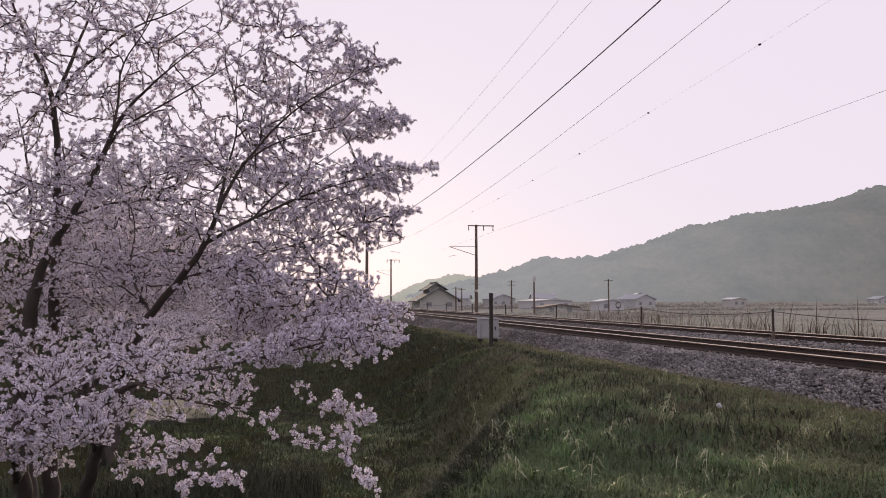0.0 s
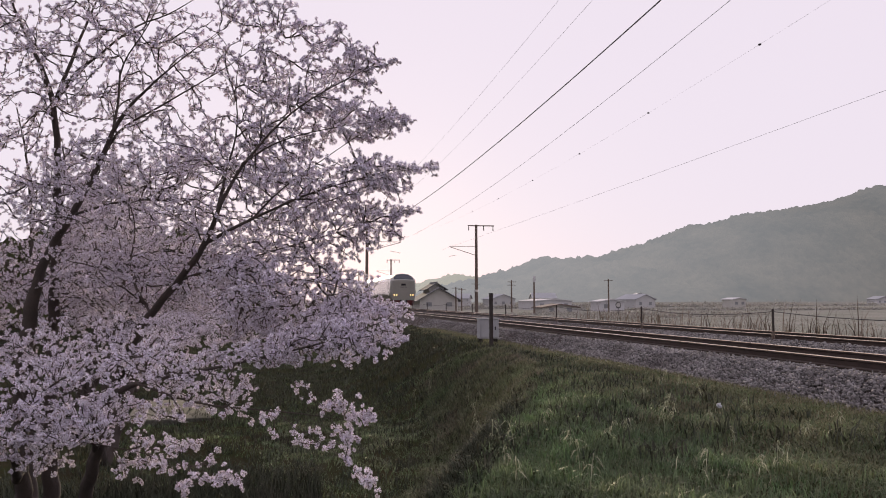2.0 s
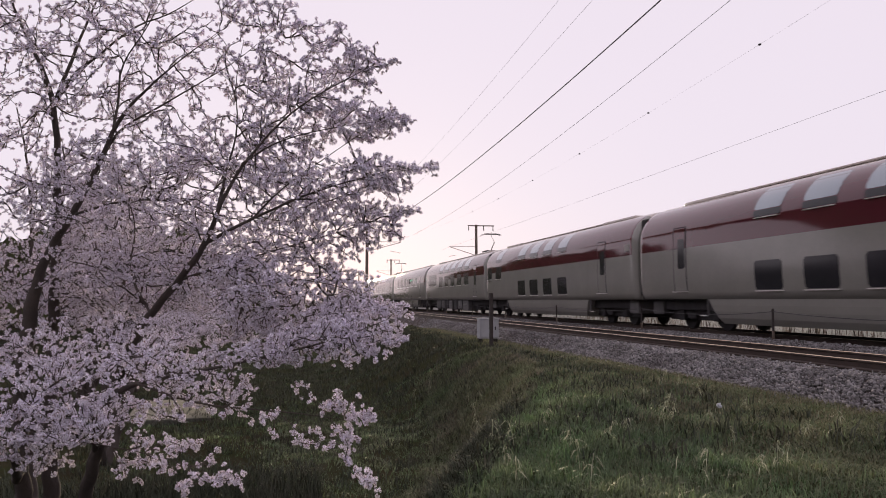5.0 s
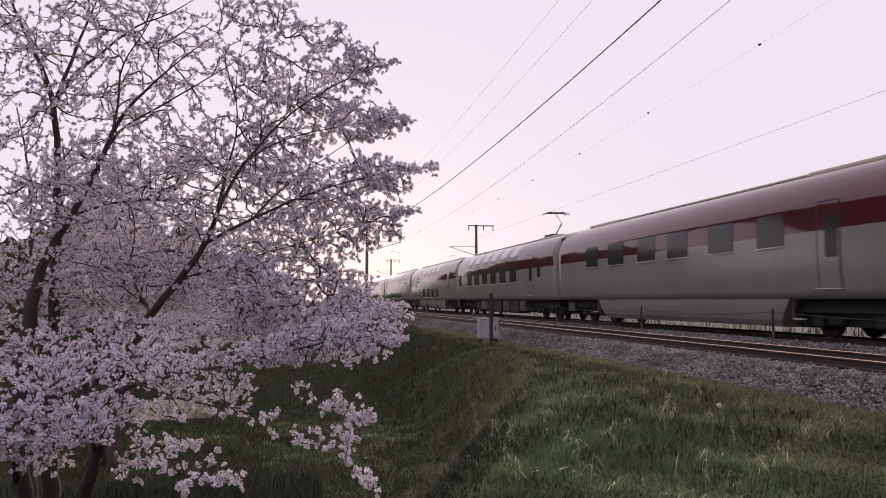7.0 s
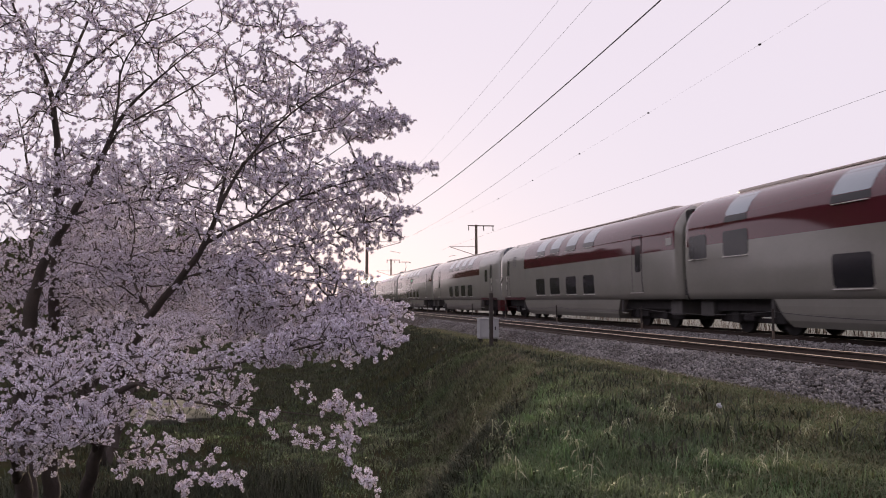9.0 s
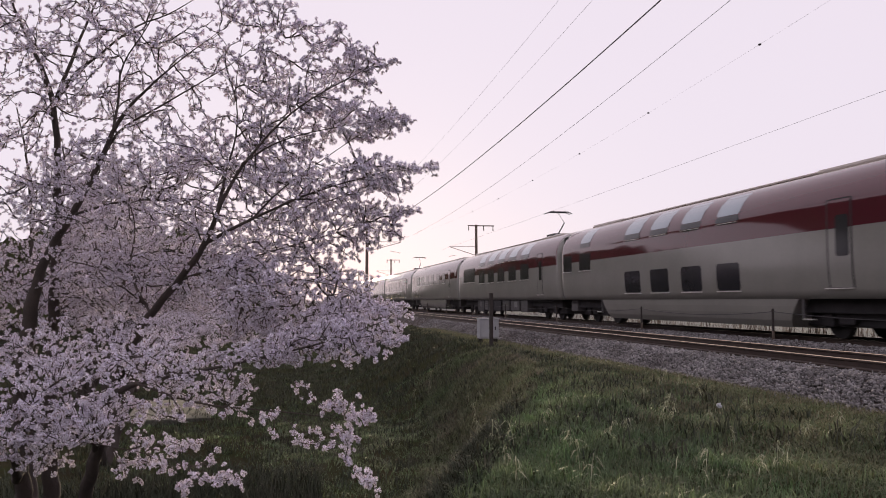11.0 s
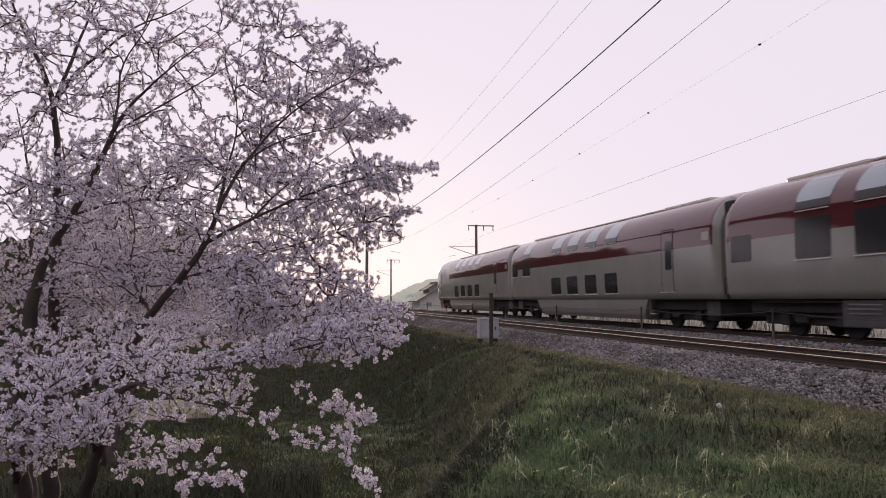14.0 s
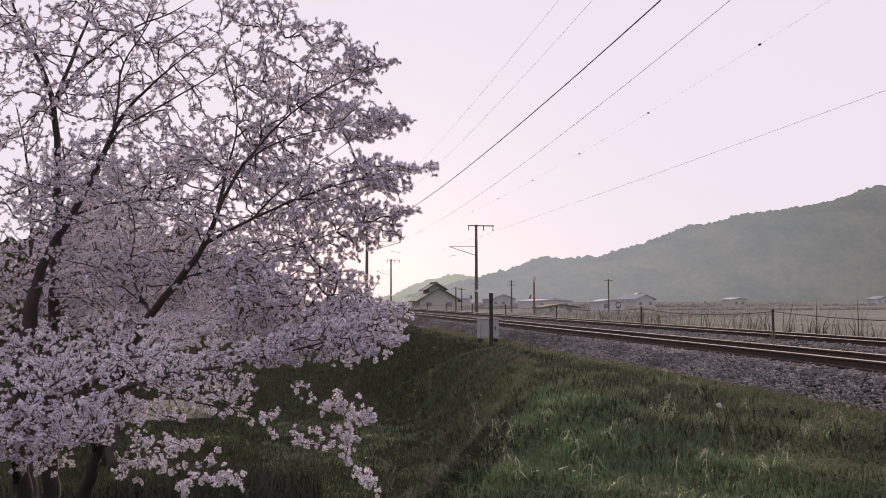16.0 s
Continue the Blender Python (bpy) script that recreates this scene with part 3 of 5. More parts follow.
def make_cab(car, length, rear):
    """Cab parts, in a space whose y runs back from the nose; turned round for a rear cab."""
    cab = new("cab_front")
    cab.empty_display_size = 0.2
    cab.parent = car
    cab["label"] = "rounded cream driving end with a wrap-around windscreen"
    if rear:
        cab.matrix_basis = pose(0, length, 0, 0, 0, 180)
    make_nose(cab)
    part("destination_sign", box_bm(0.0, -0.015, 2.72, 0.52, 0.04, 0.22, 0.03), M["glass"], cab, "small dark display panel")
    # plain bar of a badge below the sign
    part("badge", box_bm(0.0, -0.012, 2.42, 0.85, 0.03, 0.05), M["gear"], cab)
    for s in (-1, 1):
        part("headlight_recess", box_bm(s * 0.94, 0.01, 1.50, 0.52, 0.08, 0.2, 0.035), M["dark"], cab)
        for k in (0.80, 1.08):
            bm = bmesh.new()
            bmesh.ops.create_uvsphere(bm, u_segments=16, v_segments=8, radius=0.072, matrix=Matrix.Translation((s * k, -0.03, 1.51)) @ Matrix.Diagonal((1, 0.5, 1, 1)))
            part("headlight", bm, M["lampglass"] if not rear else M["glass"], cab, "lit warm headlight" if not rear else "unlit tail lamp")
        # side fin sweeping from the lamps, cab door and its window
        fin = [(s * 1.26, 0.0, 1.74), (s * 1.33, 0.06, 2.06), (s * 1.43, 0.9, 2.14), (s * 1.42, 0.6, 1.98), (s * 1.36, 0.15, 1.80)]
        o = [(x + s * 0.09, y - 0.05, z) for x, y, z in fin]
        link("side_fin", fin + o, [(5, 6, 7, 8, 9), (9, 8, 7, 6, 5)] + [(i, (i + 1) % 5, 5 + (i + 1) % 5, 5 + i) for i in range(5)], M["cream"], cab)
        p = patch("cab_door_window", 1.75, 2.05, 2.2, 3.0, 0.012, M["glass"], cab, s, 0.04)
        patch("cab_door_edge", 1.62, 1.68, 1.2, 3.1, 0.006, M["dark"], cab, s, 0.01)
        patch("cab_door_edge", 2.14, 2.18, 1.2, 3.1, 0.006, M["dark"], cab, s, 0.01)
        patch("cab_door", 1.70, 2.12, 1.18, 3.08, 0.005, M["cream"], cab, s, 0.02)
        bar("door_step", 1.66, 2.2, 1.10, cab, s)
        patch("red_sill", 0.9, 4.75, 0.925, 1.05, 0.006, M["red"], cab, s, 0.005, "wine red stripe along the bottom of the cab")
        for k in range(2):
            part("handrail", rod_bm((s * 1.50, 1.66 - 0.0 * k, 1.45 + 0.45 * k), (s * 1.50, 1.66, 1.75 + 0.45 * k), 0.015), M["trim"], cab)
        if rear:
            for k in range(7):
                patch("louvre", 2.75 + 0.05 * abs(k - 3), 3.45 - 0.05 * abs(k - 3), 2.62 + 0.085 * k, 2.66 + 0.085 * k, 0.012, M["gear"], cab, s, 0.004)
        else:
            patch("side_window", 2.75, 3.35, 2.02, 2.72, 0.012, M["glass"], cab, s, 0.05)
        part("roof_horn", box_bm(s * 0.98, 2.2, 3.74, 0.08, 0.3, 0.08, 0.03), M["dark"], cab)
    # red apron with the coupler
    bm = bmesh.new()
    prof = [(-1.34, 0.9), (-1.30, 0.45), (-1.05, 0.12), (-0.45, 0.02), (0.45, 0.02), (1.05, 0.12), (1.30, 0.45), (1.34, 0.9)]
    vs = []
    for z, inset in ((0.96, 0.0), (0.62, 0.06), (0.30, 0.22)):
        vs.append([bm.verts.new((x * (1 - inset * 0.25), y + inset, z)) for x, y in prof])
    for a, b in zip(vs, vs[1:]):
        for i in range(len(prof) - 1):
            bm.faces.new((a[i], a[i + 1], b[i + 1], b[i]))
    bmesh.ops.solidify(bm, geom=bm.faces[:], thickness=0.04)
    part("apron", bm, M["apron"], cab, "wine red front apron")
    part("apron_gap", box_bm(0, 0.10, 0.66, 0.84, 0.3, 0.58, 0.03), M["dark"], cab)
    bm = box_bm(0, -0.15, 0.74, 0.36, 0.5, 0.34, 0.06)
    box_bm(0, -0.29, 0.62, 0.5, 0.3, 0.12, 0.03, bm)
    part("coupler", bm, M["coupler"], cab, "pale grey coupler")
    return cab


def make_upper_window(car, y0, y1, side):
    """Curved roof-edge window: a tinted pane over a dark strip painting the reflected treeline."""
    w = patch("upper_window", y0, y1, 3.20, 3.78, 0.010, M["skyglass"], car, side, 0.06)
    low = patch("ventilation_light", 0, y1 - y0, 3.02, 3.185, 0.010, M["glass"], w, side, 0.03)
    low.location = (0, 0, 0)


WIN_DD = [(7.05, 8.2), (9.05, 10.25), (11.1, 12.35), (13.15, 14.4)]


def make_car(kind, number):
    length = 21.2 if kind in ("cab_first", "cab_last") else 21.3
    labels = dict(cab_first="double-deck cream and wine red cab car leading the train", cab_last="double-deck cream and wine red rear cab car",
                  double="double-deck cream and wine red sleeper car with two window rows",
                  motor="cream and wine red motor car with large windows and underfloor equipment",
                  motor_tall="cream and wine red motor car with tall windows and pantograph",
                  plain="cream and wine red car with one row of square windows")
    car = empty("railcar", FAR, 60 + 22 * number, 0, labels[kind], "railcar", "cars of the express train")
    skin = [M["cream"], M["red"], M["roof"]]
    a, b = 0.15, length - 0.15
    # red stops short of the ends: cream rim paints their lit edge
    st_front = [(a, 0.90, 0.955, False), (a + 0.07, 0.965, 0.985, False), (a + 0.22, 0.995, 0.998, True), (a + 0.4, 1, 1, True)]
    st_rear = [(b - 0.4, 1, 1, True), (b - 0.22, 0.995, 0.998, False), (b - 0.07, 0.965, 0.985, False), (b, 0.90, 0.955, True)]
    if kind == "cab_first":
        st_front = [(4.8, 1, 1, True)]
        make_cab(car, length, False)
    if kind == "cab_last":
        st_rear = [(length - 4.8, 1, 1, True)]
        make_cab(car, length, True)
    shell("body", st_front + [(length / 2, 1, 1, True)] + st_rear, car, skin, label="cream body with a wine red window band")
    for yy, cab_end in ((0, kind == "cab_first"), (length, kind == "cab_last")):
        if not cab_end:
            s = 1 if yy == 0 else -1
            bm = box_bm(0, yy + s * 0.10, 2.30, 2.35, 0.22, 2.75, 0.06)
            part("gangway", bm, M["rubber"], car, "black gangway bellows")
            part("end_damper", box_bm(-1.1, yy + s * 0.09, 1.30, 0.3, 0.2, 0.5, 0.05), M["dark"], car)
    part("underframe", box_bm(0, length / 2, 0.76, 2.1, length - 1.6, 0.34, 0.03), M["dark"], car)
    for yy in (3.2, length - 3.2):
        make_bogie(car, yy)
        # dark box added to fill the bogie bay and block see-through
        o = part("traction_housing", box_bm(0, 0, 0.56, 1.56, 4.3, 0.56, 0.05), M["dark"], car)
        o.location = (0, yy, 0)
    # roof gear
    part("roof_ridge", box_bm(-0.35, length / 2, 3.985, 0.5, length - 9.5, 0.06, 0.025), M["roof"], car)
    for yy in ([3.4] if kind != "cab_first" else []) + ([length - 3.4] if kind != "cab_last" else []):
        o = part("roof_unit", box_bm(0, 0, 3.965, 1.3, 3.0, 0.14, 0.06), M["roof"], car, "low roof ventilation housing")
        o.location = (0, yy, 0)
    for s in (-1, 1):
        if kind in ("cab_first", "cab_last", "double"):
            wins = WIN_DD if kind != "cab_first" else [(length - z, length - y) for y, z in WIN_DD]
            for y0, y1 in wins:
                patch("window", y0, y1, 1.16, 1.90, 0.010, M["glass"], car, s, 0.07)
                bar("window_sill", y0, y1, 1.13, car, s, t=0.022)
                make_upper_window(car, y0, y1, s)
                bar("window_sill", y0 + 0.05, y1 - 0.05, 2.99, car, s, t=0.018)
            if kind == "double":
                for y0, y1 in ((17.65, 18.85), (19.75, 20.75)):
                    patch("window", y0, y1, 2.10, 2.78, 0.010, M["glass"], car, s, 0.06)
                    bar("window_sill", y0, y1, 2.08, car, s)
                make_upper_window(car, 17.7, 18.8, s)
            door = 2.75 if kind != "cab_first" else length - 3.45
            make_door(car, door, door + 0.72, s)
            if kind != "cab_first":
                # plain pale rectangle for the emblem on the red band
                yv = 0.55
                patch("vent_panel", yv, yv + 0.4, 2.62, 2.86, 0.012, M["cream"], car, s, 0.03)
        if kind == "plain":
            make_door(car, 2.75, 3.45, s)
            for y0, y1 in ((4.7, 5.85), (6.95, 8.25), (9.45, 10.75), (11.6, 12.95), (14.1, 15.5), (16.5, 17.7)):
                patch("window", y0, y1, 2.20, 2.98, 0.010, M["glass"], car, s, 0.05)
                bar("window_sill", y0, y1, 2.18, car, s)
            # plain pale emblem rectangle near the front end
            patch("vent_panel", 0.7, 1.15, 2.62, 2.9, 0.012, M["cream"], car, s, 0.03)
        if kind == "motor":
            make_door(car, 2.45, 3.15, s)
            patch("window", 16.2, 19.4, 2.08, 2.95, 0.010, M["glass"], car, s, 0.05)
            bar("window_sill", 16.2, 19.4, 2.05, car, s)
            for k in range(5):
                y0 = 4.6 + 2.25 * k
                patch("window", y0, y0 + 1.4, 1.94, 2.72, 0.010, M["glass"], car, s, 0.05)
                bar("window_sill", y0, y0 + 1.4, 1.92, car, s)
                make_upper_window(car, y0, y0 + 1.4, s)
                bar("window_sill", y0 + 0.05, y0 + 1.35, 2.99, car, s, t=0.018)
        if kind == "motor_tall":
            make_door(car, 3.66, 4.34, s)
            patch("window", 2.35, 2.85, 2.0, 2.85, 0.010, M["glass"], car, s, 0.04)
            for y0 in (6.4, 8.48, 10.56, 12.62, 14.62, 16.65):
                patch("window", y0, y0 + 1.26, 1.86, 2.80, 0.010, M["glass"], car, s, 0.05)
                bar("window_sill", y0, y0 + 1.26, 1.83, car, s)
                make_upper_window(car, y0, y0 + 1.26, s)
                bar("window_sill", y0 + 0.05, y0 + 1.21, 2.97, car, s, t=0.018)
            patch("window", 19.75, 20.7, 1.9, 2.6, 0.010, M["glass"], car, s, 0.05)
    if kind in ("motor", "motor_tall"):
        make_equipment(car, 5.4, length - 5.4, number)
        make_pantograph(car, 3.95)
    else:
        make_skirt(car, 4.75, length - 4.55)
        for yy in (0.95, length - 0.95):
            if (yy > 3 and kind != "cab_last") or (yy < 3 and kind != "cab_first"):
                o = part("equipment_box", box_bm(0, 0, 0.66, 2.3, 0.75, 0.46, 0.04), M["gear"], car)
                o.location = (0, yy, 0)
        for yy in (4.72, length - 4.6):
            for s in (-1, 1):
                o = part("footstep", box_bm(s * 1.34, 0, 0.45, 0.1, 0.34, 0.03), M["trim"], car)
                o.location = (0, yy - 0.35 if yy < 8 else yy + 0.35, 0)
                o = part("step_post", box_bm(s * 1.33, 0, 0.68, 0.05, 0.07, 0.46), M["gear"], car)
                o.location = (0, yy - 0.12 if yy < 8 else yy + 0.12, 0)
    return car


SET = ["cab_first", "double", "motor", "plain", "motor_tall", "double", "cab_last"]
cars = []
start = 0.0
for number, kind in enumerate(SET + SET):
    cars.append((make_car(kind, number), start))
    start += 21.2 if kind.startswith("cab") else 21.3


def train_front(t):
    """y of the train's nose: it comes on at about 29 m/s and is braking gently."""
    s = t - 3.5
    return 47.45 - 29.053 * s + 0.2719 * s * s - 0.00638 * s ** 3


# ---------------------------------------------------------------- line-side things
def make_mast(name, x, y, top, base, r, label, arm, beams):
    m = empty(name, x, y, base, label, "overhead line mast", "overhead line masts")
    part("pole", rod_bm((0, 0, 0), (0, 0, top - base), r, r * 0.72, 12), M["pole"], m)
    part("band", rod_bm((0, 0, 2.2), (0, 0, 2.42), r * 1.12, None, 12), M["trim"], m)
    for z, x0, x1 in beams:
        part("crossarm", box_bm((x0 + x1) / 2, 0, z - base, x1 - x0, 0.1, 0.09, 0.01), M["pole"], m)
        for k in (x0 + 0.08, (x0 + x1) / 2 + 0.25, x1 - 0.08):
            part("insulator", rod_bm((k, 0, z - base - 0.42), (k, 0, z - base - 0.04), 0.05, 0.035, 8), M["gear"], m)
    if arm:
        part("cantilever", rod_bm((0, 0, 5.4), (arm, 0, 6.15), 0.025), M["pole"], m)
        part("stay", rod_bm((0, 0, 6.2), (arm, 0, 6.18), 0.018), M["pole"], m)
        part("steady_arm", rod_bm((arm * 0.7, 0, 5.45), (arm, 0, 5.30), 0.015), M["pole"], m)
    return m


make_mast("overhead_line_mast", 16.25, 68.0, 7.5, -0.6, 0.155, "tall brown mast with crossarm and cantilever beside the track", -2.4, [(7.42, -0.75, 1.6)])
make_mast("overhead_line_mast", 6.25, 63.6, 7.4, -0.6, 0.14, "tall brown mast beside the track behind blossom", 2.7, [(7.2, -0.5, 0.6)])
make_mast("overhead_line_mast", 16.25, 126.3, 7.4, -0.6, 0.15, "brown mast further along the line", -2.4, [(7.3, -0.7, 1.4)])
make_mast("overhead_line_mast", 16.25, 184.0, 7.4, -0.6, 0.15, "brown mast further along the line", -2.4, [(7.3, -0.7, 1.4)])
make_mast("overhead_line_mast", 6.25, 121.0, 7.4, -0.6, 0.14, "brown mast further along the line", 2.7, [(7.2, -0.5, 0.6)])
make_mast("overhead_line_mast", 6.25, 5.0, 7.8, -0.6, 0.14, "brown mast beside the near track holding the wires", 2.7, [(7.5, -0.9, 1.4)])
make_mast("overhead_line_mast", 16.25, 10.0, 7.5, -0.6, 0.15, "brown mast beside the far track holding the wire", -2.9, [(7.42, -0.75, 1.6)])


def make_wire(x, z0, z1, y0, y1, sag, r, label):
    """A hung wire from y0 to y1."""
    n = 36
    v, faces = [], []
    for i in range(n + 1):
        u = i / n
        y = y0 + (y1 - y0) * u
        z = z0 + (z1 - z0) * u - sag * 4 * u * (1 - u)
        for k in range(5):
            a = k * math.tau / 5
            v.append((x + r * math.cos(a), y, z + r * math.sin(a)))
    for i in range(n):
        for k in range(5):
            faces.append((i * 5 + k, i * 5 + (k + 1) % 5, (i + 1) * 5 + (k + 1) % 5, (i + 1) * 5 + k))
    return tagged(link("overhead_wire", v, faces, M["wire"], smooth=True), label, "overhead wire", "wires over the line")


make_wire(6.5, 6.67, 6.67, 5.0, 63.6, 0.9, 0.013, "thick dark feeder wire sagging between masts")
make_wire(7.5, 6.71, 5.29, 5.0, 63.6, 1.0, 0.0045, "dark slack wire beside the near track")
make_wire(5.55, 7.75, 7.5, 5.0, 63.6, 0.85, 0.0026, "thin wire high beside the near track")
make_wire(5.80, 7.37, 7.37, 5.0, 63.6, 1.15, 0.0026, "thin wire high beside the near track")
make_wire(NEAR, 6.46, 5.96, 5.0, 63.6, 0.83, 0.0012, "very thin messenger wire over the near track")
make_wire(FAR, 5.68, 5.3, 10.0, 68.0, 0.05, 0.0038, "thin contact wire over the far track")


def make_dropper(y):
    u = (y - 5.0) / 58.6
    z = 6.46 - 0.5 * u - 0.83 * 4 * u * (1 - u)
    d = empty("wire_clip", NEAR, y, z, "small dark clip on the wire over the near track", "wire clip", "clips on the messenger wire")
    part("clip", box_bm(0, 0, 0, 0.045, 0.05, 0.035, 0.01), M["dark"], d)


for k in range(6):
    make_dropper(14.05 + 4.98 * k)


def make_fence_post(y):
    p = empty("track_fence_post", 11.6, y, -0.07, "short dark post between the two tracks carrying a rope", "fence post", "posts between the tracks")
    part("post", rod_bm((0, 0, -0.1), (0, 0, 0.72), 0.032, 0.03, 8), M["post"], p)
    part("base", rod_bm((0, 0, -0.1), (0, 0, 0.22), 0.036, 0.036, 8), M["pole"], p, "pale lower part")
    part("cap", rod_bm((0, 0, 0.70), (0, 0, 0.76), 0.036, 0.022, 8), M["post"], p)
    return p


post_ys = [9.4, 17.6, 24.95, 33.5, 41.8, 49.7, 58.2, 66.3, 74.5]
for y in post_ys:
    make_fence_post(y)
for a, b in zip(post_ys, post_ys[1:]):
    w = make_wire(11.6, 0.62, 0.62, a, b, 0.13, 0.009, "thin slack rope between track posts")
    w.name = "fence_rope"
    tagged(w, category="rope", group="ropes between the track posts")


def make_marker():
    p = empty("marker_post", 6.35, 24.6, -0.75, "thick dark square wooden post in the grass beside the ballast", "post")
    part("shaft", box_bm(0, 0, 0.92, 0.11, 0.11, 1.85, 0.012), M["post"], p)
    part("cap", box_bm(0, 0, 1.86, 0.118, 0.118, 0.05, 0.015), M["post"], p)


make_marker()


def make_cabinet():
    c = empty("trackside_cabinet", 6.75, 26.6, -0.62, "pale grey metal trackside cabinet on short legs behind a post", "cabinet")
    part("body", box_bm(0, 0, 0.56, 0.66, 0.42, 0.66, 0.02), M["box"], c)
    part("lid", box_bm(0, 0, 0.905, 0.70, 0.46, 0.04, 0.01), M["box"], c)
    part("door", box_bm(0.0, -0.215, 0.55, 0.56, 0.02, 0.56, 0.008), M["box"], c)
    part("door_handle", box_bm(0.2, -0.235, 0.58, 0.03, 0.03, 0.12, 0.006), M["dark"], c)
    for sx in (-0.26, 0.26):
        for sy in (-0.15, 0.15):
            part("leg", box_bm(sx, sy, 0.1, 0.06, 0.06, 0.3), M["dark"], c)


make_cabinet()


def make_signal():
    s = empty("railway_signal", 6.9, 108.0, -0.6, "lit green colour-light signal beside the line", "signal")
    part("mast", rod_bm((0, 0, 0), (0, 0, 4.6), 0.08, None, 10), M["pole"], s)
    part("head", box_bm(0, 0, 4.4, 0.5, 0.25, 1.3, 0.08), M["dark"], s)
    for k, z in enumerate((4.8, 4.4, 4.0)):
        part("lamp", rod_bm((0, -0.17, z), (0, -0.12, z), 0.12, None, 14), M["green_lamp"] if k == 1 else M["glass"], s)


make_signal()


# ---------------------------------------------------------------- village
def gable(parent, name, cx, cy, w, d, z0, z1, over, material, thick=0.18, tiles=False):
    """A gabled roof with its ridge along y."""
    bm = bmesh.new()
    hw, hd = w / 2 + over, d / 2 + over
    drop = (z1 - z0) * over / (w / 2)
    for s in (-1, 1):
        a = [(cx, cy - hd, z1), (cx + s * hw, cy - hd, z0 - drop), (cx + s * hw, cy + hd, z0 - drop), (cx, cy + hd, z1)]
        lo = [bm.verts.new(p) for p in a]
        hi = [bm.verts.new((p[0], p[1], p[2] + thick)) for p in a]
        bm.faces.new(lo), bm.faces.new(hi)
        for i in range(4):
            bm.faces.new((lo[i], lo[(i + 1) % 4], hi[(i + 1) % 4], hi[i]))
    bmesh.ops.recalc_face_normals(bm, faces=bm.faces[:])
    return part(name, bm, material, parent)


def gable_wall(parent, cx, cy, w, d, z0, z1, zr, material):
    bm = bmesh.new()
    v = []
    for y in (cy - d / 2, cy + d / 2):
        v.append([bm.verts.new(p) for p in ((cx - w / 2, y, z0), (cx + w / 2, y, z0), (cx + w / 2, y, z1), (cx, y, zr), (cx - w / 2, y, z1))])
    bm.faces.new(v[0]), bm.faces.new(v[1][::-1])
    for i in range(5):
        bm.faces.new((v[0][i], v[0][(i + 1) % 5], v[1][(i + 1) % 5], v[1][i]))
    bmesh.ops.recalc_face_normals(bm, faces=bm.faces[:])
    return part("wall", bm, material, parent)


def make_farmhouse():
    h = empty("farmhouse", 32.5, 176.0, -1.4, "pale farmhouse with a raised tiled gable roof beyond the tracks", "house")
    gable_wall(h, 0, 0, 8.4, 10, 0, 2.5, 4.9, M["plaster"])
    gable(h, "roof", 0, 0, 8.4, 10, 2.5, 4.95, 0.9, M["tile"])
    gable_wall(h, -0.3, 0, 3.4, 7, 3.6, 5.0, 5.95, M["plaster"])
    gable(h, "upper_roof", -0.3, 0, 3.4, 7, 4.95, 6.0, 0.8, M["tile"])
    part("ridge", rod_bm((-0.3, -4.4, 6.22), (-0.3, 4.4, 6.22), 0.16), M["tile"], h)
    w = part("window", box_bm(0, -5.02, 0, 1.2, 0.08, 0.9), M["window"], h)
    w.location = (2.3, 0, 1.4)
    again(w, -2.2, 0, 1.4)


make_farmhouse()


def make_building(name, x, y, w, d, h, roof_h, wall, roof, label, turn=0):
    b = empty(name, x, y, -1.4, label, "building", "buildings in the village")
    b.rotation_euler = (0, 0, radians(turn))
    gable_wall(b, 0, 0, w, d, 0, h, h + roof_h, wall)
    gable(b, "roof", 0, 0, w, d, h, h + roof_h, 0.35, roof)
    n = max(2, int(w / 2.5))
    first = None
    for i in range(n):
        px = -w / 2 + (i + 0.5) * w / n
        if first is None:
            first = part("window", box_bm(0, -d / 2 - 0.02, 0, 0.9, 0.06, 0.8), M["window"], b)
            first.location = (px, 0, h * 0.55)
        else:
            again(first, px, 0, h * 0.55)
    return b


make_building("greenhouse", 60.0, 182.0, 8.6, 14, 2.0, 0.4, M["metalroof"], M["metalroof"], "long pale low building among the fields", 0)
make_building("shed", 48.0, 139.0, 6.8, 5, 0.9, 0.55, M["plaster"], M["brownroof"], "low shed with a brown roof beside the line", 0)
for hx, hy, hw, hd, hh, hr, turn in ((91, 199, 7, 7, 2.4, 1.2, 20), (104, 226, 9, 7, 2.6, 1.6, -15), (78, 238, 8, 7, 2.8, 1.5, 80), (66, 246, 8, 7, 2.6, 1.4, 10),
                                     (54, 250, 8, 7, 2.8, 1.4, 70), (236, 285, 8, 5, 2.3, 1.1, 8)):
    make_building("house", hx, hy, hw, hd, hh, hr, M["haze_wall"], M["haze_roof"], "distant village house below the hill, greyed for haze", turn)
make_building("house", 125.0, 208.0, 4.2, 5, 2.3, 0.4, M["plaster"], M["metalroof"], "small white house in the fields", 5)
make_building("shed", 62.5, 150.0, 5, 5, 1.9, 0.4, M["metalroof"], M["metalroof"], "small shed with a white roof", 0)


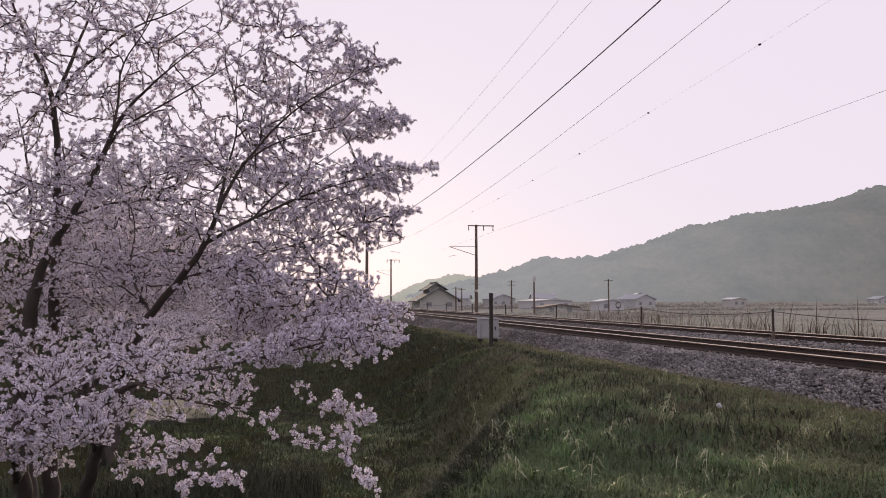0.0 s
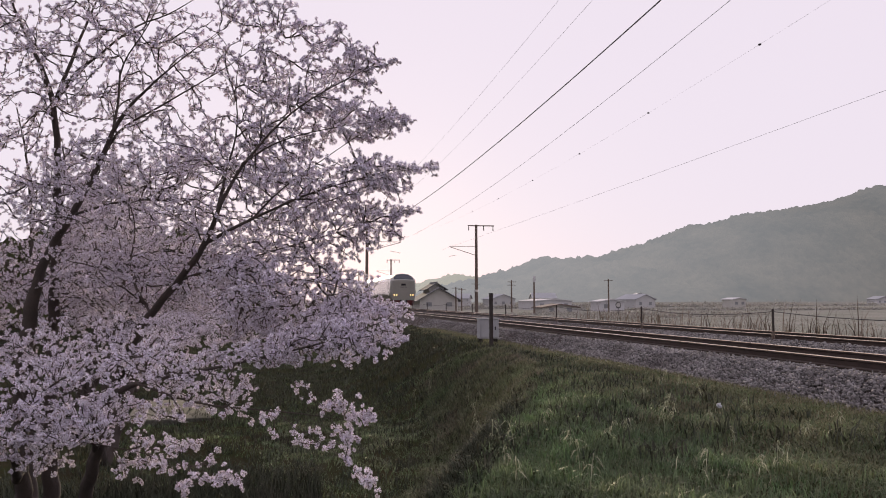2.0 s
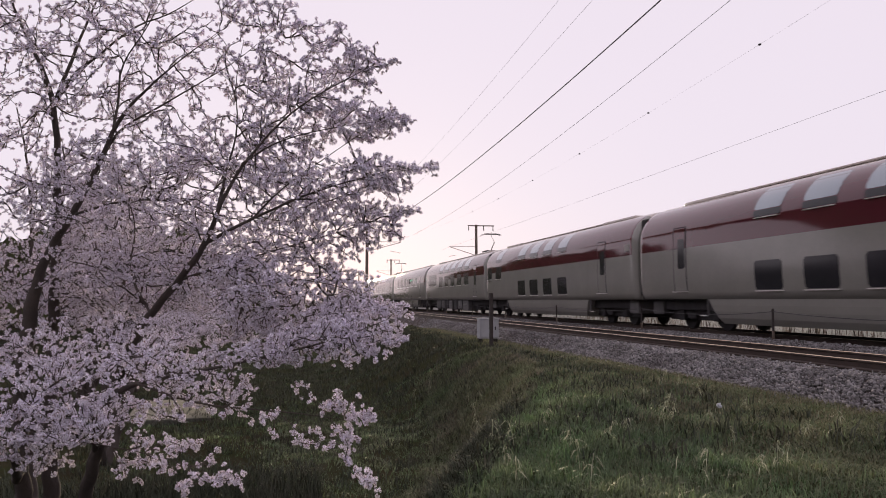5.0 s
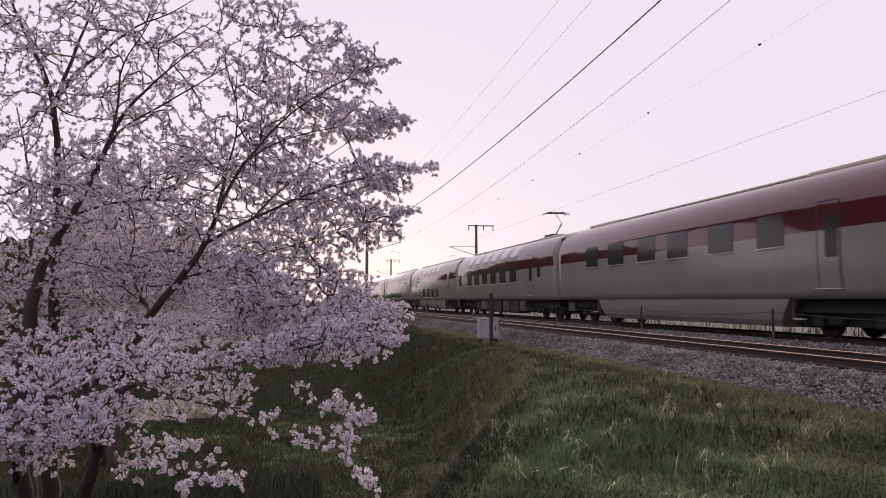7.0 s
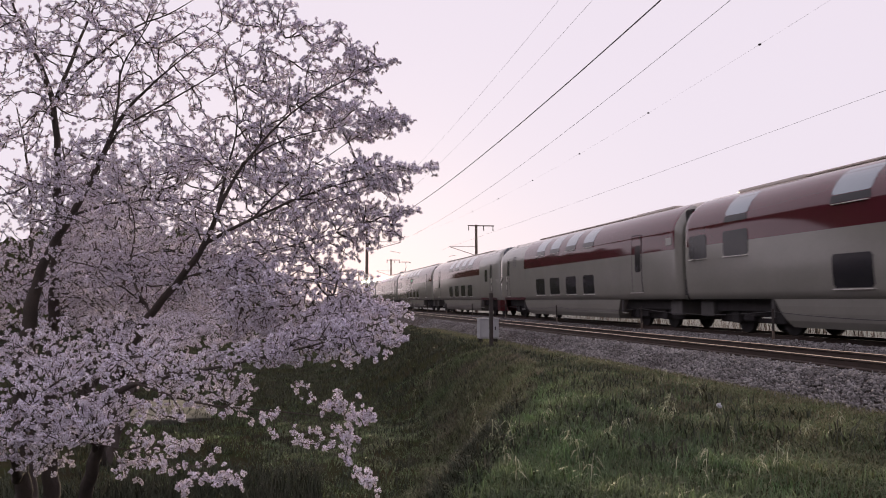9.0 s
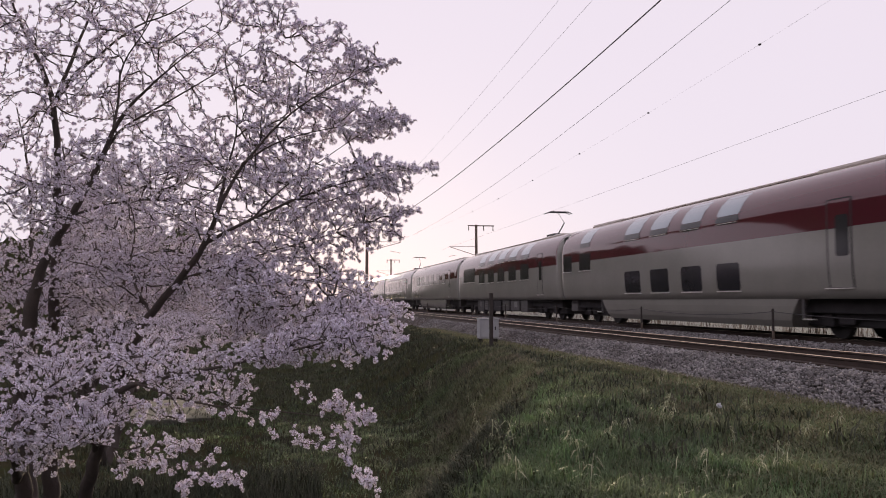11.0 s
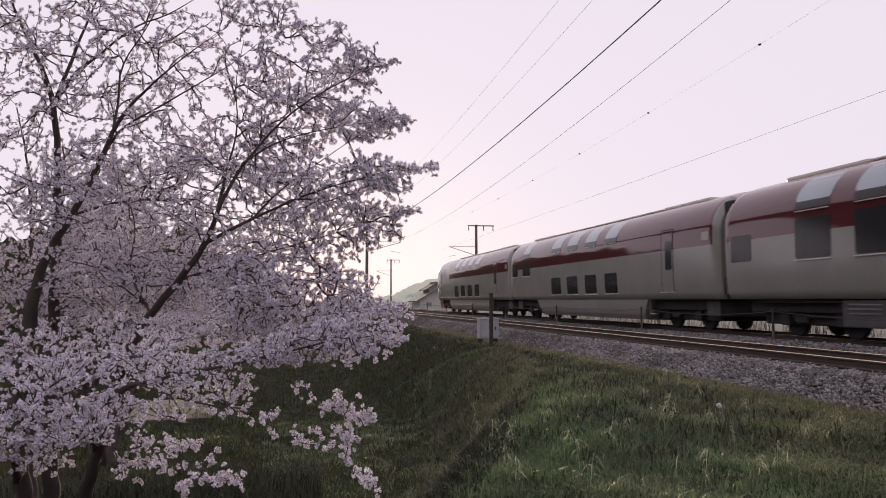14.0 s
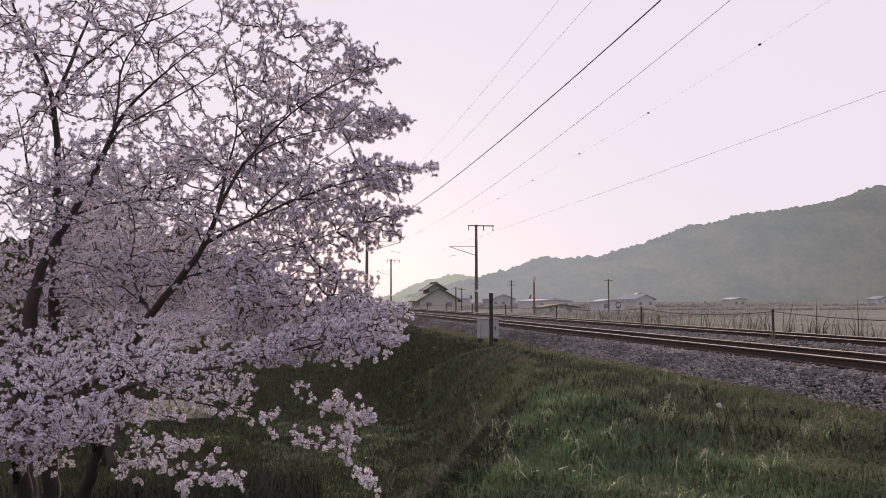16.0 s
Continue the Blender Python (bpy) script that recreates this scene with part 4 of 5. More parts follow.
def make_utility_pole(x, y, top, label, arms=2, lamp=False):
    p = empty("utility_pole", x, y, -1.4, label, "utility pole", "utility poles")
    part("pole", rod_bm((0, 0, 0), (0, 0, top + 1.4), 0.16, 0.11, 10), M["pole"], p)
    for k in range(arms):
        part("crossarm", box_bm(0, -0.1, top + 1.1 - 0.6 * k, 1.7, 0.09, 0.09), M["pole"], p)
    if lamp:
        part("lamp_head", box_bm(0, -0.1, top + 0.9, 0.35, 0.3, 0.9, 0.05), M["metalroof"], p)


make_utility_pole(41.4, 145.0, 4.6, "thin utility pole in the village")
make_utility_pole(36.5, 115.5, 4.5, "slim dark pole with a lamp beside the fields", 0, True)
make_utility_pole(59.3, 141.6, 4.8, "utility pole with one crossarm in the fields", 1)
make_utility_pole(33.5, 158.0, 3.6, "thin utility pole near the farmhouse", 1)
make_utility_pole(36.0, 164.0, 3.4, "thin utility pole near the farmhouse", 1)
make_utility_pole(38.0, 160.0, 4.5, "thin utility pole near the farmhouse", 1)


def make_round_sign():
    s = empty("round_sign", 40.7, 94.2, -1.4, "small round white sign on a thin pole by the fields", "sign")
    top = 0.26 + 1.4
    part("pole", rod_bm((0, 0, 0), (0, 0, top + 0.2), 0.04), M["gear"], s)
    part("rim", rod_bm((0, -0.06, top), (0, -0.02, top), 0.36, None, 20), M["dark"], s)
    part("disc", rod_bm((0, -0.09, top), (0, -0.055, top), 0.28, None, 20), M["plaster"], s)


make_round_sign()


# ---------------------------------------------------------------- cherry tree
def make_tree():
    """Stems and boughs first, then twigs that grow towards the blossom spots inside the crown."""
    rng = np.random.default_rng(11)
    pts, parent, radius = [], [], []       # skeleton nodes
    spots = []

    def limb(*way):
        last = None
        way = np.array(way)
        for _ in range(2):                      # round the corners
            way = np.concatenate([way[:1], np.stack([0.75 * way[:-1] + 0.25 * way[1:], 0.25 * way[:-1] + 0.75 * way[1:]], 1).reshape(-1, 4), way[-1:]])
        seg = np.linalg.norm(np.diff(way[:, :3], axis=0), axis=1)
        n = max(6, int(seg.sum() / 0.10))
        u = np.concatenate([[0], np.cumsum(seg)])
        for s in np.linspace(0, u[-1], n):
            p = np.array([np.interp(s, u, way[:, k]) for k in range(4)])
            k = len(pts)
            wob = 0.12 * p[3] * np.sin(np.array([s * 7.1 + k, s * 5.3, s * 6.7]))
            pts.append(p[:3] + wob)
            if last is None and k:
                d = np.linalg.norm(np.array(pts[:-1]) - p[:3], axis=1)
                j = int(d.argmin())
                parent.append(j if d[j] < 0.3 else -1)
            else:
                parent.append(-1 if last is None else last)
            radius.append(0.74 * p[3] * min(1.0, p[3] / 0.045) ** 0.3)
            last = k

    def bloom(cx, cy, cz, rx, ry, rz, n):
        q = rng.normal(size=(n, 3))
        q /= np.linalg.norm(q, axis=1)[:, None]
        q *= rng.uniform(0.15, 1, (n, 1)) ** 0.45
        spots.append(q * (rx, ry, rz) + (cx, cy, cz))

    def spray(p, q, n, w):
        """Blossom along a shoot from p to q, thinning to its tip."""
        u = rng.uniform(0, 1, (n, 1)) ** 0.9
        spots.append(np.array(p) * (1 - u) + np.array(q) * u + rng.normal(size=(n, 3)) * w * (1.05 - u))

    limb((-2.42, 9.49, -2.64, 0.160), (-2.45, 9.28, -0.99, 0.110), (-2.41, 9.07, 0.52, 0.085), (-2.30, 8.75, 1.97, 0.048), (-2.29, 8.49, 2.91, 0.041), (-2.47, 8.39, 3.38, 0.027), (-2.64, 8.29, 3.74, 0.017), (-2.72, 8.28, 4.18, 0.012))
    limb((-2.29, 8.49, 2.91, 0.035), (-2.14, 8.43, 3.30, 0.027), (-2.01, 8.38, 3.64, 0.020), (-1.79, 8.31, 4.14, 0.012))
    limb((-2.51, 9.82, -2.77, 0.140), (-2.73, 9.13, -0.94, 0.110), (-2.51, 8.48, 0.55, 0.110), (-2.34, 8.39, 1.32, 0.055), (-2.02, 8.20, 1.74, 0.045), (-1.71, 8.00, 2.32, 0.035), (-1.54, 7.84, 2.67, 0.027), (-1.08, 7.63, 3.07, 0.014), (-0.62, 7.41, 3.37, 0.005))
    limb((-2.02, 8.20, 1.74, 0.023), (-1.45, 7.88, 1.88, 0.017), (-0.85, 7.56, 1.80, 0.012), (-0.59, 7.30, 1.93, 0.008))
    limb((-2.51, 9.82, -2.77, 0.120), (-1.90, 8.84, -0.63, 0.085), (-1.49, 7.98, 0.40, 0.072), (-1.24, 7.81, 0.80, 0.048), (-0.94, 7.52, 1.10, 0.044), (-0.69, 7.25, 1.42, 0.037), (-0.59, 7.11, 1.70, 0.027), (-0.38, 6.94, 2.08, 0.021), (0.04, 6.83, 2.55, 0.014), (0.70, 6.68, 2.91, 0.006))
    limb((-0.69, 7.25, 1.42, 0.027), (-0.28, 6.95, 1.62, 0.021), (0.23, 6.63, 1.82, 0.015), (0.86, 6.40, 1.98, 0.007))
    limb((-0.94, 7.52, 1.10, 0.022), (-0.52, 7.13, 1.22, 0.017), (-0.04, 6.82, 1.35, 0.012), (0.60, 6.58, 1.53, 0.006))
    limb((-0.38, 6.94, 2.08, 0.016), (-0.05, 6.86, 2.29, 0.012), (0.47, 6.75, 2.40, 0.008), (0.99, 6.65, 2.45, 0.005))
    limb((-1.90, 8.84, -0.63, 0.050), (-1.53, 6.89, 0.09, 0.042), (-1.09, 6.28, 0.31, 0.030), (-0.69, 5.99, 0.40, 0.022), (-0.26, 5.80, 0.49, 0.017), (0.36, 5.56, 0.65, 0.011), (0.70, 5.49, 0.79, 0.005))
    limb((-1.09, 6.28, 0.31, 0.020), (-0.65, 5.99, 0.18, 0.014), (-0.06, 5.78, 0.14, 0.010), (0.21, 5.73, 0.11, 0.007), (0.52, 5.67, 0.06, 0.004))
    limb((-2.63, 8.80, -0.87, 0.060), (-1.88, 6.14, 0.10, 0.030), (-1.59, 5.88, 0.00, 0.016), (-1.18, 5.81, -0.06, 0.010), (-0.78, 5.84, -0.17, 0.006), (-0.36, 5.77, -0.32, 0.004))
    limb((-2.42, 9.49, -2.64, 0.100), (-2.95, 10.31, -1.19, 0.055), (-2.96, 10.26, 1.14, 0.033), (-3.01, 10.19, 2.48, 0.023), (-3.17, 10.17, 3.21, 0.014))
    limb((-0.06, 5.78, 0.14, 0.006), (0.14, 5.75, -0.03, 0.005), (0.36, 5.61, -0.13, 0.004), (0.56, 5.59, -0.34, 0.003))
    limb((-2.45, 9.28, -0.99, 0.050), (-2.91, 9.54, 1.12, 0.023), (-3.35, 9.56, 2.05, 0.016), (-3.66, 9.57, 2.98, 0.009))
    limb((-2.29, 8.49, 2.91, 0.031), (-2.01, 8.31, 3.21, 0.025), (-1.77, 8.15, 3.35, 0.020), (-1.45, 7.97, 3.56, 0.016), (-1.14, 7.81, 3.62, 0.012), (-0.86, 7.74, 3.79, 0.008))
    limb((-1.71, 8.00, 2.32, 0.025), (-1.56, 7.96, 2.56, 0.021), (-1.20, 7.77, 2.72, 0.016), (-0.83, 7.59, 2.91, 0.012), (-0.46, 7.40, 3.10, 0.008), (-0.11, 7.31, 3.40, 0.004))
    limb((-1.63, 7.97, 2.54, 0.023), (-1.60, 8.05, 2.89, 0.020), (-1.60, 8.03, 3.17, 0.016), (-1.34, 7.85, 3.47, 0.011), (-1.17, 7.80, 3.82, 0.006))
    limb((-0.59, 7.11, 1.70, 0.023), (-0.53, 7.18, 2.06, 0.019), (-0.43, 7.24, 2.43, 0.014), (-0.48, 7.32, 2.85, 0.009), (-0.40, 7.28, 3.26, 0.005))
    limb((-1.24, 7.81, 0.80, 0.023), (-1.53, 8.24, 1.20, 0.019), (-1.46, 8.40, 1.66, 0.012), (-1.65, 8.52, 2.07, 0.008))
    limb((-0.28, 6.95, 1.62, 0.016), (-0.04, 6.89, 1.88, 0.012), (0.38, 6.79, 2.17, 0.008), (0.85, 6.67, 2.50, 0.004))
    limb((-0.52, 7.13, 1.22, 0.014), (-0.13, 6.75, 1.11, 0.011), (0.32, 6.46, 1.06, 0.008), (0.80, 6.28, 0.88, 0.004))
    bloom(0.31, 7.13, 3.31, 0.23, 0.30, 0.13, 44)
    bloom(0.63, 6.98, 3.10, 0.20, 0.20, 0.07, 28)
    bloom(-0.16, 7.32, 3.49, 0.36, 0.40, 0.11, 60)
    bloom(-0.47, 7.37, 3.58, 0.21, 0.30, 0.08, 30)
    bloom(1.13, 6.34, 2.01, 0.08, 0.10, 0.04, 8)
    bloom(0.99, 6.80, 1.68, 0.12, 0.20, 0.06, 12)
    bloom(0.89, 6.61, 1.87, 0.24, 0.20, 0.07, 20)
    bloom(0.04, 7.31, 2.98, 0.75, 0.70, 0.36, 280)
    bloom(0.62, 6.89, 2.99, 0.20, 0.20, 0.10, 30)
    bloom(0.48, 6.95, 2.48, 0.55, 0.50, 0.19, 255)
    bloom(0.39, 6.90, 1.95, 0.74, 0.70, 0.25, 340)
    bloom(0.44, 7.02, 1.56, 0.60, 0.70, 0.24, 280)
    bloom(0.04, 6.93, 1.01, 0.77, 0.90, 0.41, 630)
    bloom(0.58, 6.33, 0.77, 0.45, 0.50, 0.19, 170)
    bloom(-0.98, 8.20, 1.82, 1.53, 1.30, 1.06, 1850)
    bloom(-1.89, 8.38, 3.41, 1.36, 1.10, 0.73, 740)
    bloom(-2.88, 9.16, 2.13, 0.78, 1.10, 1.32, 520)
    bloom(-1.63, 7.08, 0.53, 1.07, 0.90, 0.28, 270)
    bloom(-1.19, 6.19, 0.31, 1.02, 0.80, 0.30, 380)
    bloom(-1.52, 5.86, 0.07, 0.50, 0.40, 0.19, 200)
    bloom(0.36, 5.66, 0.68, 0.44, 0.30, 0.10, 120)
    bloom(-0.10, 5.76, 0.56, 0.47, 0.30, 0.11, 120)
    bloom(-2.23, 9.61, 1.12, 1.27, 0.90, 0.51, 420)
    bloom(-0.79, 5.94, -0.14, 0.24, 0.30, 0.14, 33)
    bloom(-1.01, 5.89, -0.26, 0.17, 0.20, 0.09, 14)
    bloom(-0.66, 5.82, -0.30, 0.12, 0.20, 0.07, 7)
    bloom(-1.69, 6.02, -0.16, 0.23, 0.30, 0.12, 40)
    bloom(0.39, 5.69, 0.23, 0.17, 0.15, 0.09, 12)
    bloom(0.31, 5.72, -0.05, 0.34, 0.20, 0.09, 25)
    bloom(0.54, 5.66, 0.10, 0.13, 0.10, 0.06, 7)
    bloom(0.50, 5.60, -0.32, 0.16, 0.15, 0.09, 8)
    bloom(-0.42, 5.78, -0.32, 0.16, 0.15, 0.05, 7)
    bloom(-0.12, 5.80, -0.02, 0.09, 0.10, 0.06, 4)
    bloom(-1.27, 9.22, 1.12, 1.49, 1.00, 0.37, 600)
    bloom(-0.13, 7.40, 0.62, 0.56, 0.60, 0.20, 250)
    bloom(0.13, 5.73, 0.29, 0.12, 0.10, 0.06, 4)
    bloom(0.43, 5.55, 0.55, 0.27, 0.20, 0.08, 40)
    bloom(0.99, 6.37, 2.01, 0.21, 0.15, 0.07, 24)
    bloom(0.89, 6.67, 2.45, 0.19, 0.15, 0.06, 16)
    bloom(-0.25, 5.82, 0.11, 0.24, 0.20, 0.09, 16)
    bloom(0.02, 7.30, 2.50, 0.50, 0.50, 0.38, 240)
    bloom(-0.50, 7.60, 2.20, 0.55, 0.50, 0.42, 200)
    bloom(-0.20, 7.80, 1.10, 0.90, 0.80, 0.42, 420)
    bloom(-2.30, 8.90, 1.90, 0.60, 0.60, 0.45, 180)
    bloom(-1.70, 9.40, 2.10, 1.20, 0.80, 0.85, 480)
    bloom(-2.60, 9.30, 0.90, 0.90, 0.80, 0.60, 300)
    for p, q, n, w in (((0.2, 7.0, 2.62), (0.95, 6.8, 3.02), 34, 0.09), ((0.4, 6.9, 2.55), (0.72, 6.8, 2.80), 16, 0.06), ((0.35, 6.8, 2.34), (1.06, 6.65, 2.45), 30, 0.07),
                       ((0.4, 6.6, 1.78), (1.18, 6.4, 2.03), 34, 0.07), ((0.3, 6.7, 1.45), (1.06, 6.5, 1.66), 30, 0.08), ((-0.4, 7.3, 3.05), (0.19, 7.2, 3.42), 24, 0.07),
                       ((-0.2, 7.2, 2.8), (0.43, 7.0, 3.22), 24, 0.07), ((0.1, 7.0, 2.5), (0.62, 6.9, 2.92), 20, 0.07), ((-0.9, 7.7, 3.0), (-0.37, 7.5, 3.42), 20, 0.07),
                       ((0.3, 5.7, 0.55), (0.91, 5.7, 0.64), 26, 0.05), ((0.2, 5.7, 0.18), (0.6, 5.65, 0.09), 16, 0.05), ((0.35, 5.65, -0.05), (0.58, 5.6, -0.38), 12, 0.04),
                       ((0.3, 5.7, 0.12), (0.40, 5.7, 0.30), 12, 0.04), ((-0.6, 5.85, -0.1), (-0.28, 5.8, -0.37), 16, 0.05), ((-0.95, 5.85, -0.15), (-0.65, 5.8, -0.43), 18, 0.06)):
        spray(p, q, n, w)
    target = np.concatenate(spots)
    open_air = np.array([noise.noise(Vector(t * 2.1)) + 0.5 * noise.noise(Vector(t * 4.6 + 7.0)) for t in target])
    high = np.clip((target[:, 2] - 0.6) / 0.8, 0, 1)
    keep = open_air > -0.42 + 0.14 * high
    thick = target[keep & (open_air > 0.0) & (rng.uniform(0, 1, len(target)) < 0.5)]
    target = np.concatenate([target[keep], thick + rng.normal(size=thick.shape) * 0.035])
    base_n = len(pts)
    # twigs, nearest blossom spots first
    from_limb = np.array([np.min(np.linalg.norm(np.array(pts[:base_n]) - t, axis=1)) for t in target])
    order = np.argsort(from_limb)
    P = np.zeros((len(target) * 11 + base_n, 3))
    cost = np.zeros(len(P))
    P[:base_n] = pts
    G = np.zeros_like(P)                        # which way each node grows
    for k in range(base_n):
        g = P[k] - P[parent[k]] if parent[k] >= 0 else np.array([0.2, 0, 1.0])
        G[k] = g / max(np.linalg.norm(g), 1e-6)
    n = base_n
    load = np.zeros(len(P))
    ends = []
    par = list(parent)
    for t in target[order]:
        d = np.linalg.norm(P[:n] - t, axis=1)
        turn = 1 - ((t - P[:n]) * G[:n]).sum(1) / np.maximum(d, 1e-6)
        j = int(np.argmin(d * (1 + 1.3 * turn) + 0.10 * cost[:n]))
        gap = t - P[j]
        length = np.linalg.norm(gap)
        steps = max(1, min(10, int(length / 0.045)))
        bend = np.cross(gap, rng.normal(size=3)) * 0.045 + np.array([0, 0, -0.05 * length])
        last = j
        for s in range(1, steps + 1):
            u = s / steps
            P[n] = P[j] + gap * u + bend * math.sin(math.pi * u) * 0.8 + rng.normal(size=3) * 0.006
            cost[n] = cost[last] + length / steps
            G[n] = (P[n] - P[last]) / max(np.linalg.norm(P[n] - P[last]), 1e-6)
            par.append(last)
            last = n
            n += 1
        ends.append(last)
    par = np.array(par)
    for k in range(n - 1, -1, -1):
        load[k] += 1
        if par[k] >= 0:
            load[par[k]] += load[k]
    rad = np.minimum(0.0019 + 0.0010 * load[:n] ** 0.5, 0.0085)
    rad[:base_n] = np.array(radius)
    # skin: a tapered tube for every piece
    k = np.arange(n)[par[:n] >= 0]
    k = k[np.linalg.norm(P[k] - P[par[k]], axis=1) > 1e-5]
    A, B = P[par[k]], P[k]
    ra, rb = np.minimum(rad[par[k]], np.where(k < base_n, 9, rad[k] * 1.25)), rad[k]
    D = B - A
    D /= np.linalg.norm(D, axis=1)[:, None]
    U = np.cross(D, np.where(np.abs(D[:, 2:]) < 0.9, [[0, 0, 1.0]], [[1.0, 0, 0]]))
    U /= np.linalg.norm(U, axis=1)[:, None]
    W = np.cross(D, U)
    V, T, off = [], [], 0
    for sides, sel in ((9, k < base_n), (3, k >= base_n)):
        a = np.arange(sides) * math.tau / sides
        ring = U[sel, None] * np.cos(a)[None, :, None] + W[sel, None] * np.sin(a)[None, :, None]
        va = A[sel, None] - D[sel, None] * ra[sel, None, None] * 0.3 + ring * ra[sel, None, None]
        vb = B[sel, None] + ring * rb[sel, None, None]
        m = int(sel.sum())
        V.append(np.concatenate([va, vb], 1).reshape(-1, 3))
        i = np.arange(sides)
        q = (i + 1) % sides
        t = np.concatenate([np.stack([i, q, q + sides], 1), np.stack([i, q + sides, i + sides], 1)])
        T.append((t[None] + (np.arange(m) * 2 * sides)[:, None, None] + off).reshape(-1, 3))
        off += m * 2 * sides
    tree = empty("cherry_tree", *P[0], "cherry tree in full pale pink blossom with dark spreading boughs", "cherry tree")
    back = np.array(P[0])
    trunk = fast("trunk", np.concatenate(V) - back, np.concatenate(T), M["bark"], tree)
    trunk["label"] = "dark stems, boughs and fine twigs"
    # blossom: small bunches of five-petalled flowers with reddish stalks
    petals = []
    for v in range(6):
        vs, ts, kinds = [], [], []
        for f in range(9):
            c = rng.normal(size=3)
            c /= np.linalg.norm(c)
            centre = c * rng.uniform(0.004, 0.024)
            c = 0.5 * c + rng.normal(size=3) * 0.7
            c /= np.linalg.norm(c)
            u = np.cross(c, rng.normal(size=3))
            u /= np.linalg.norm(u)
            w = np.cross(c, u)
            size = rng.uniform(0.0105, 0.0135)
            cup = rng.uniform(0.1, 0.5)
            for p in range(5):
                o = len(vs)
                for rad_f, ang, up in ((0.05, 0.0, 0.0), (1.0, -0.56, cup), (1.0, 0.56, cup)):
                    ang += p * math.tau / 5
                    vs.append(centre + size * (rad_f * (u * math.cos(ang) + w * math.sin(ang)) + up * c))
                ts.append((o, o + 1, o + 2))
                kinds.append(0)
            o = len(vs)
            vs += [centre + u * 0.005 - c * 0.003, centre - u * 0.005 - c * 0.003, centre * 0.05]
            ts.append((o, o + 1, o + 2))
            kinds.append(1)
        for f in range(2):                      # bronze young leaves
            c, u = rng.normal(size=(2, 3))
            c, u = c / np.linalg.norm(c), u / np.linalg.norm(u)
            o = len(vs)
            vs += [c * 0.008 - u * 0.004, c * 0.008 + u * 0.004, c * rng.uniform(0.018, 0.028)]
            ts.append((o, o + 1, o + 2))
            kinds.append(1)
        petals.append((np.array(vs), np.array(ts), np.array(kinds)))
    at = P[np.array(ends)]
    extra = np.arange(base_n, n)
    extra = rng.permutation(extra[rad[extra] < 0.0085])[:31000]
    at = np.concatenate([at, P[extra] + rng.normal(size=(len(extra), 3)) * 0.014])
    V, T, K, off = [], [], [], 0
    pick = rng.integers(0, 6, len(at))
    for v in range(6):
        where = at[pick == v]
        vs, ts, kinds = petals[v]
        m = len(where)
        q = rng.normal(size=(m, 4))
        q /= np.linalg.norm(q, axis=1)[:, None]
        w, x, y, z = q.T
        R = np.stack([1 - 2 * (y * y + z * z), 2 * (x * y - z * w), 2 * (x * z + y * w), 2 * (x * y + z * w), 1 - 2 * (x * x + z * z), 2 * (y * z - x * w),
                      2 * (x * z - y * w), 2 * (y * z + x * w), 1 - 2 * (x * x + y * y)], -1).reshape(m, 3, 3)
        R *= rng.uniform(0.65, 1.05, (m, 1, 1))
        g = np.einsum("mij,kj->mki", R, vs) + where[:, None] - back
        V.append(g.reshape(-1, 3))
        T.append((ts[None] + (np.arange(m) * len(vs))[:, None, None] + off).reshape(-1, 3))
        K.append(np.tile(kinds, m))
        off += m * len(vs)
    crown = fast("crown", np.concatenate(V), np.concatenate(T), None, tree, np.concatenate(K), [M["petal"], M["calyx"]])
    tagged(crown, "masses of pale pink five-petalled blossom", kind="stuff")
    return tree


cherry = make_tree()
# the other trees of the row stand behind it, turned about
for tx, ty, turn in ((-3.6, 17.5, 155), (-6.2, 27.0, 60), (-5.6, 38.0, 250), (-7.5, 52.0, 20), (-8.5, 68.0, 120), (-9.0, 90.0, 200)):
    copy_thing(cherry, pose(tx, ty, -2.75, 0, 0, turn))


# ---------------------------------------------------------------- grass and weeds
def blades(name, spots, height, width, lean, material, label, seed, category="grass"):
    """Bent three-piece blades standing on the ground at the spots."""
    rng = np.random.default_rng(seed)
    n = len(spots)
    h = height * rng.uniform(0.45, 1.25, n)
    w = width * rng.uniform(0.7, 1.3, n)
    a = rng.uniform(0, math.tau, n)
    b = rng.uniform(0.15, 1.0, n) * lean * h
    dx, dy = np.cos(a), np.sin(a)
    sx, sy = -np.sin(a) * w / 2, np.cos(a) * w / 2
    x, y = spots[:, 0], spots[:, 1]
    z = ground_z(x, y) - 0.02
    v = np.zeros((n, 5, 3))
    for i, (u, f, s) in enumerate(((0, 0, -1), (0, 0, 1), (0.55, 0.3, -0.8), (0.55, 0.3, 0.8), (1, 1, 0))):
        v[:, i, 0] = x + dx * b * f + sx * s
        v[:, i, 1] = y + dy * b * f + sy * s
        v[:, i, 2] = z + h * (u if u < 1 else 1 - 0.25 * lean)
    t = np.array([(0, 1, 3), (0, 3, 2), (2, 3, 4)])
    tris = (t[None] + (np.arange(n) * 5)[:, None, None]).reshape(-1, 3)
    return tagged(fast(name, v.reshape(-1, 3), tris, material), label, category, kind="stuff")


def scatter(rng, x0, x1, y0, y1, n, keep=None):
    s = np.stack([rng.uniform(x0, x1, n), rng.uniform(y0, y1, n)], 1)
    return s if keep is None else s[keep(s[:, 0], s[:, 1])]


def tufted(seed, limit):
    return lambda x, y: wave(x, y, 2.6, seed) + 0.5 * wave(x, y, 7.0, seed + 1) > limit


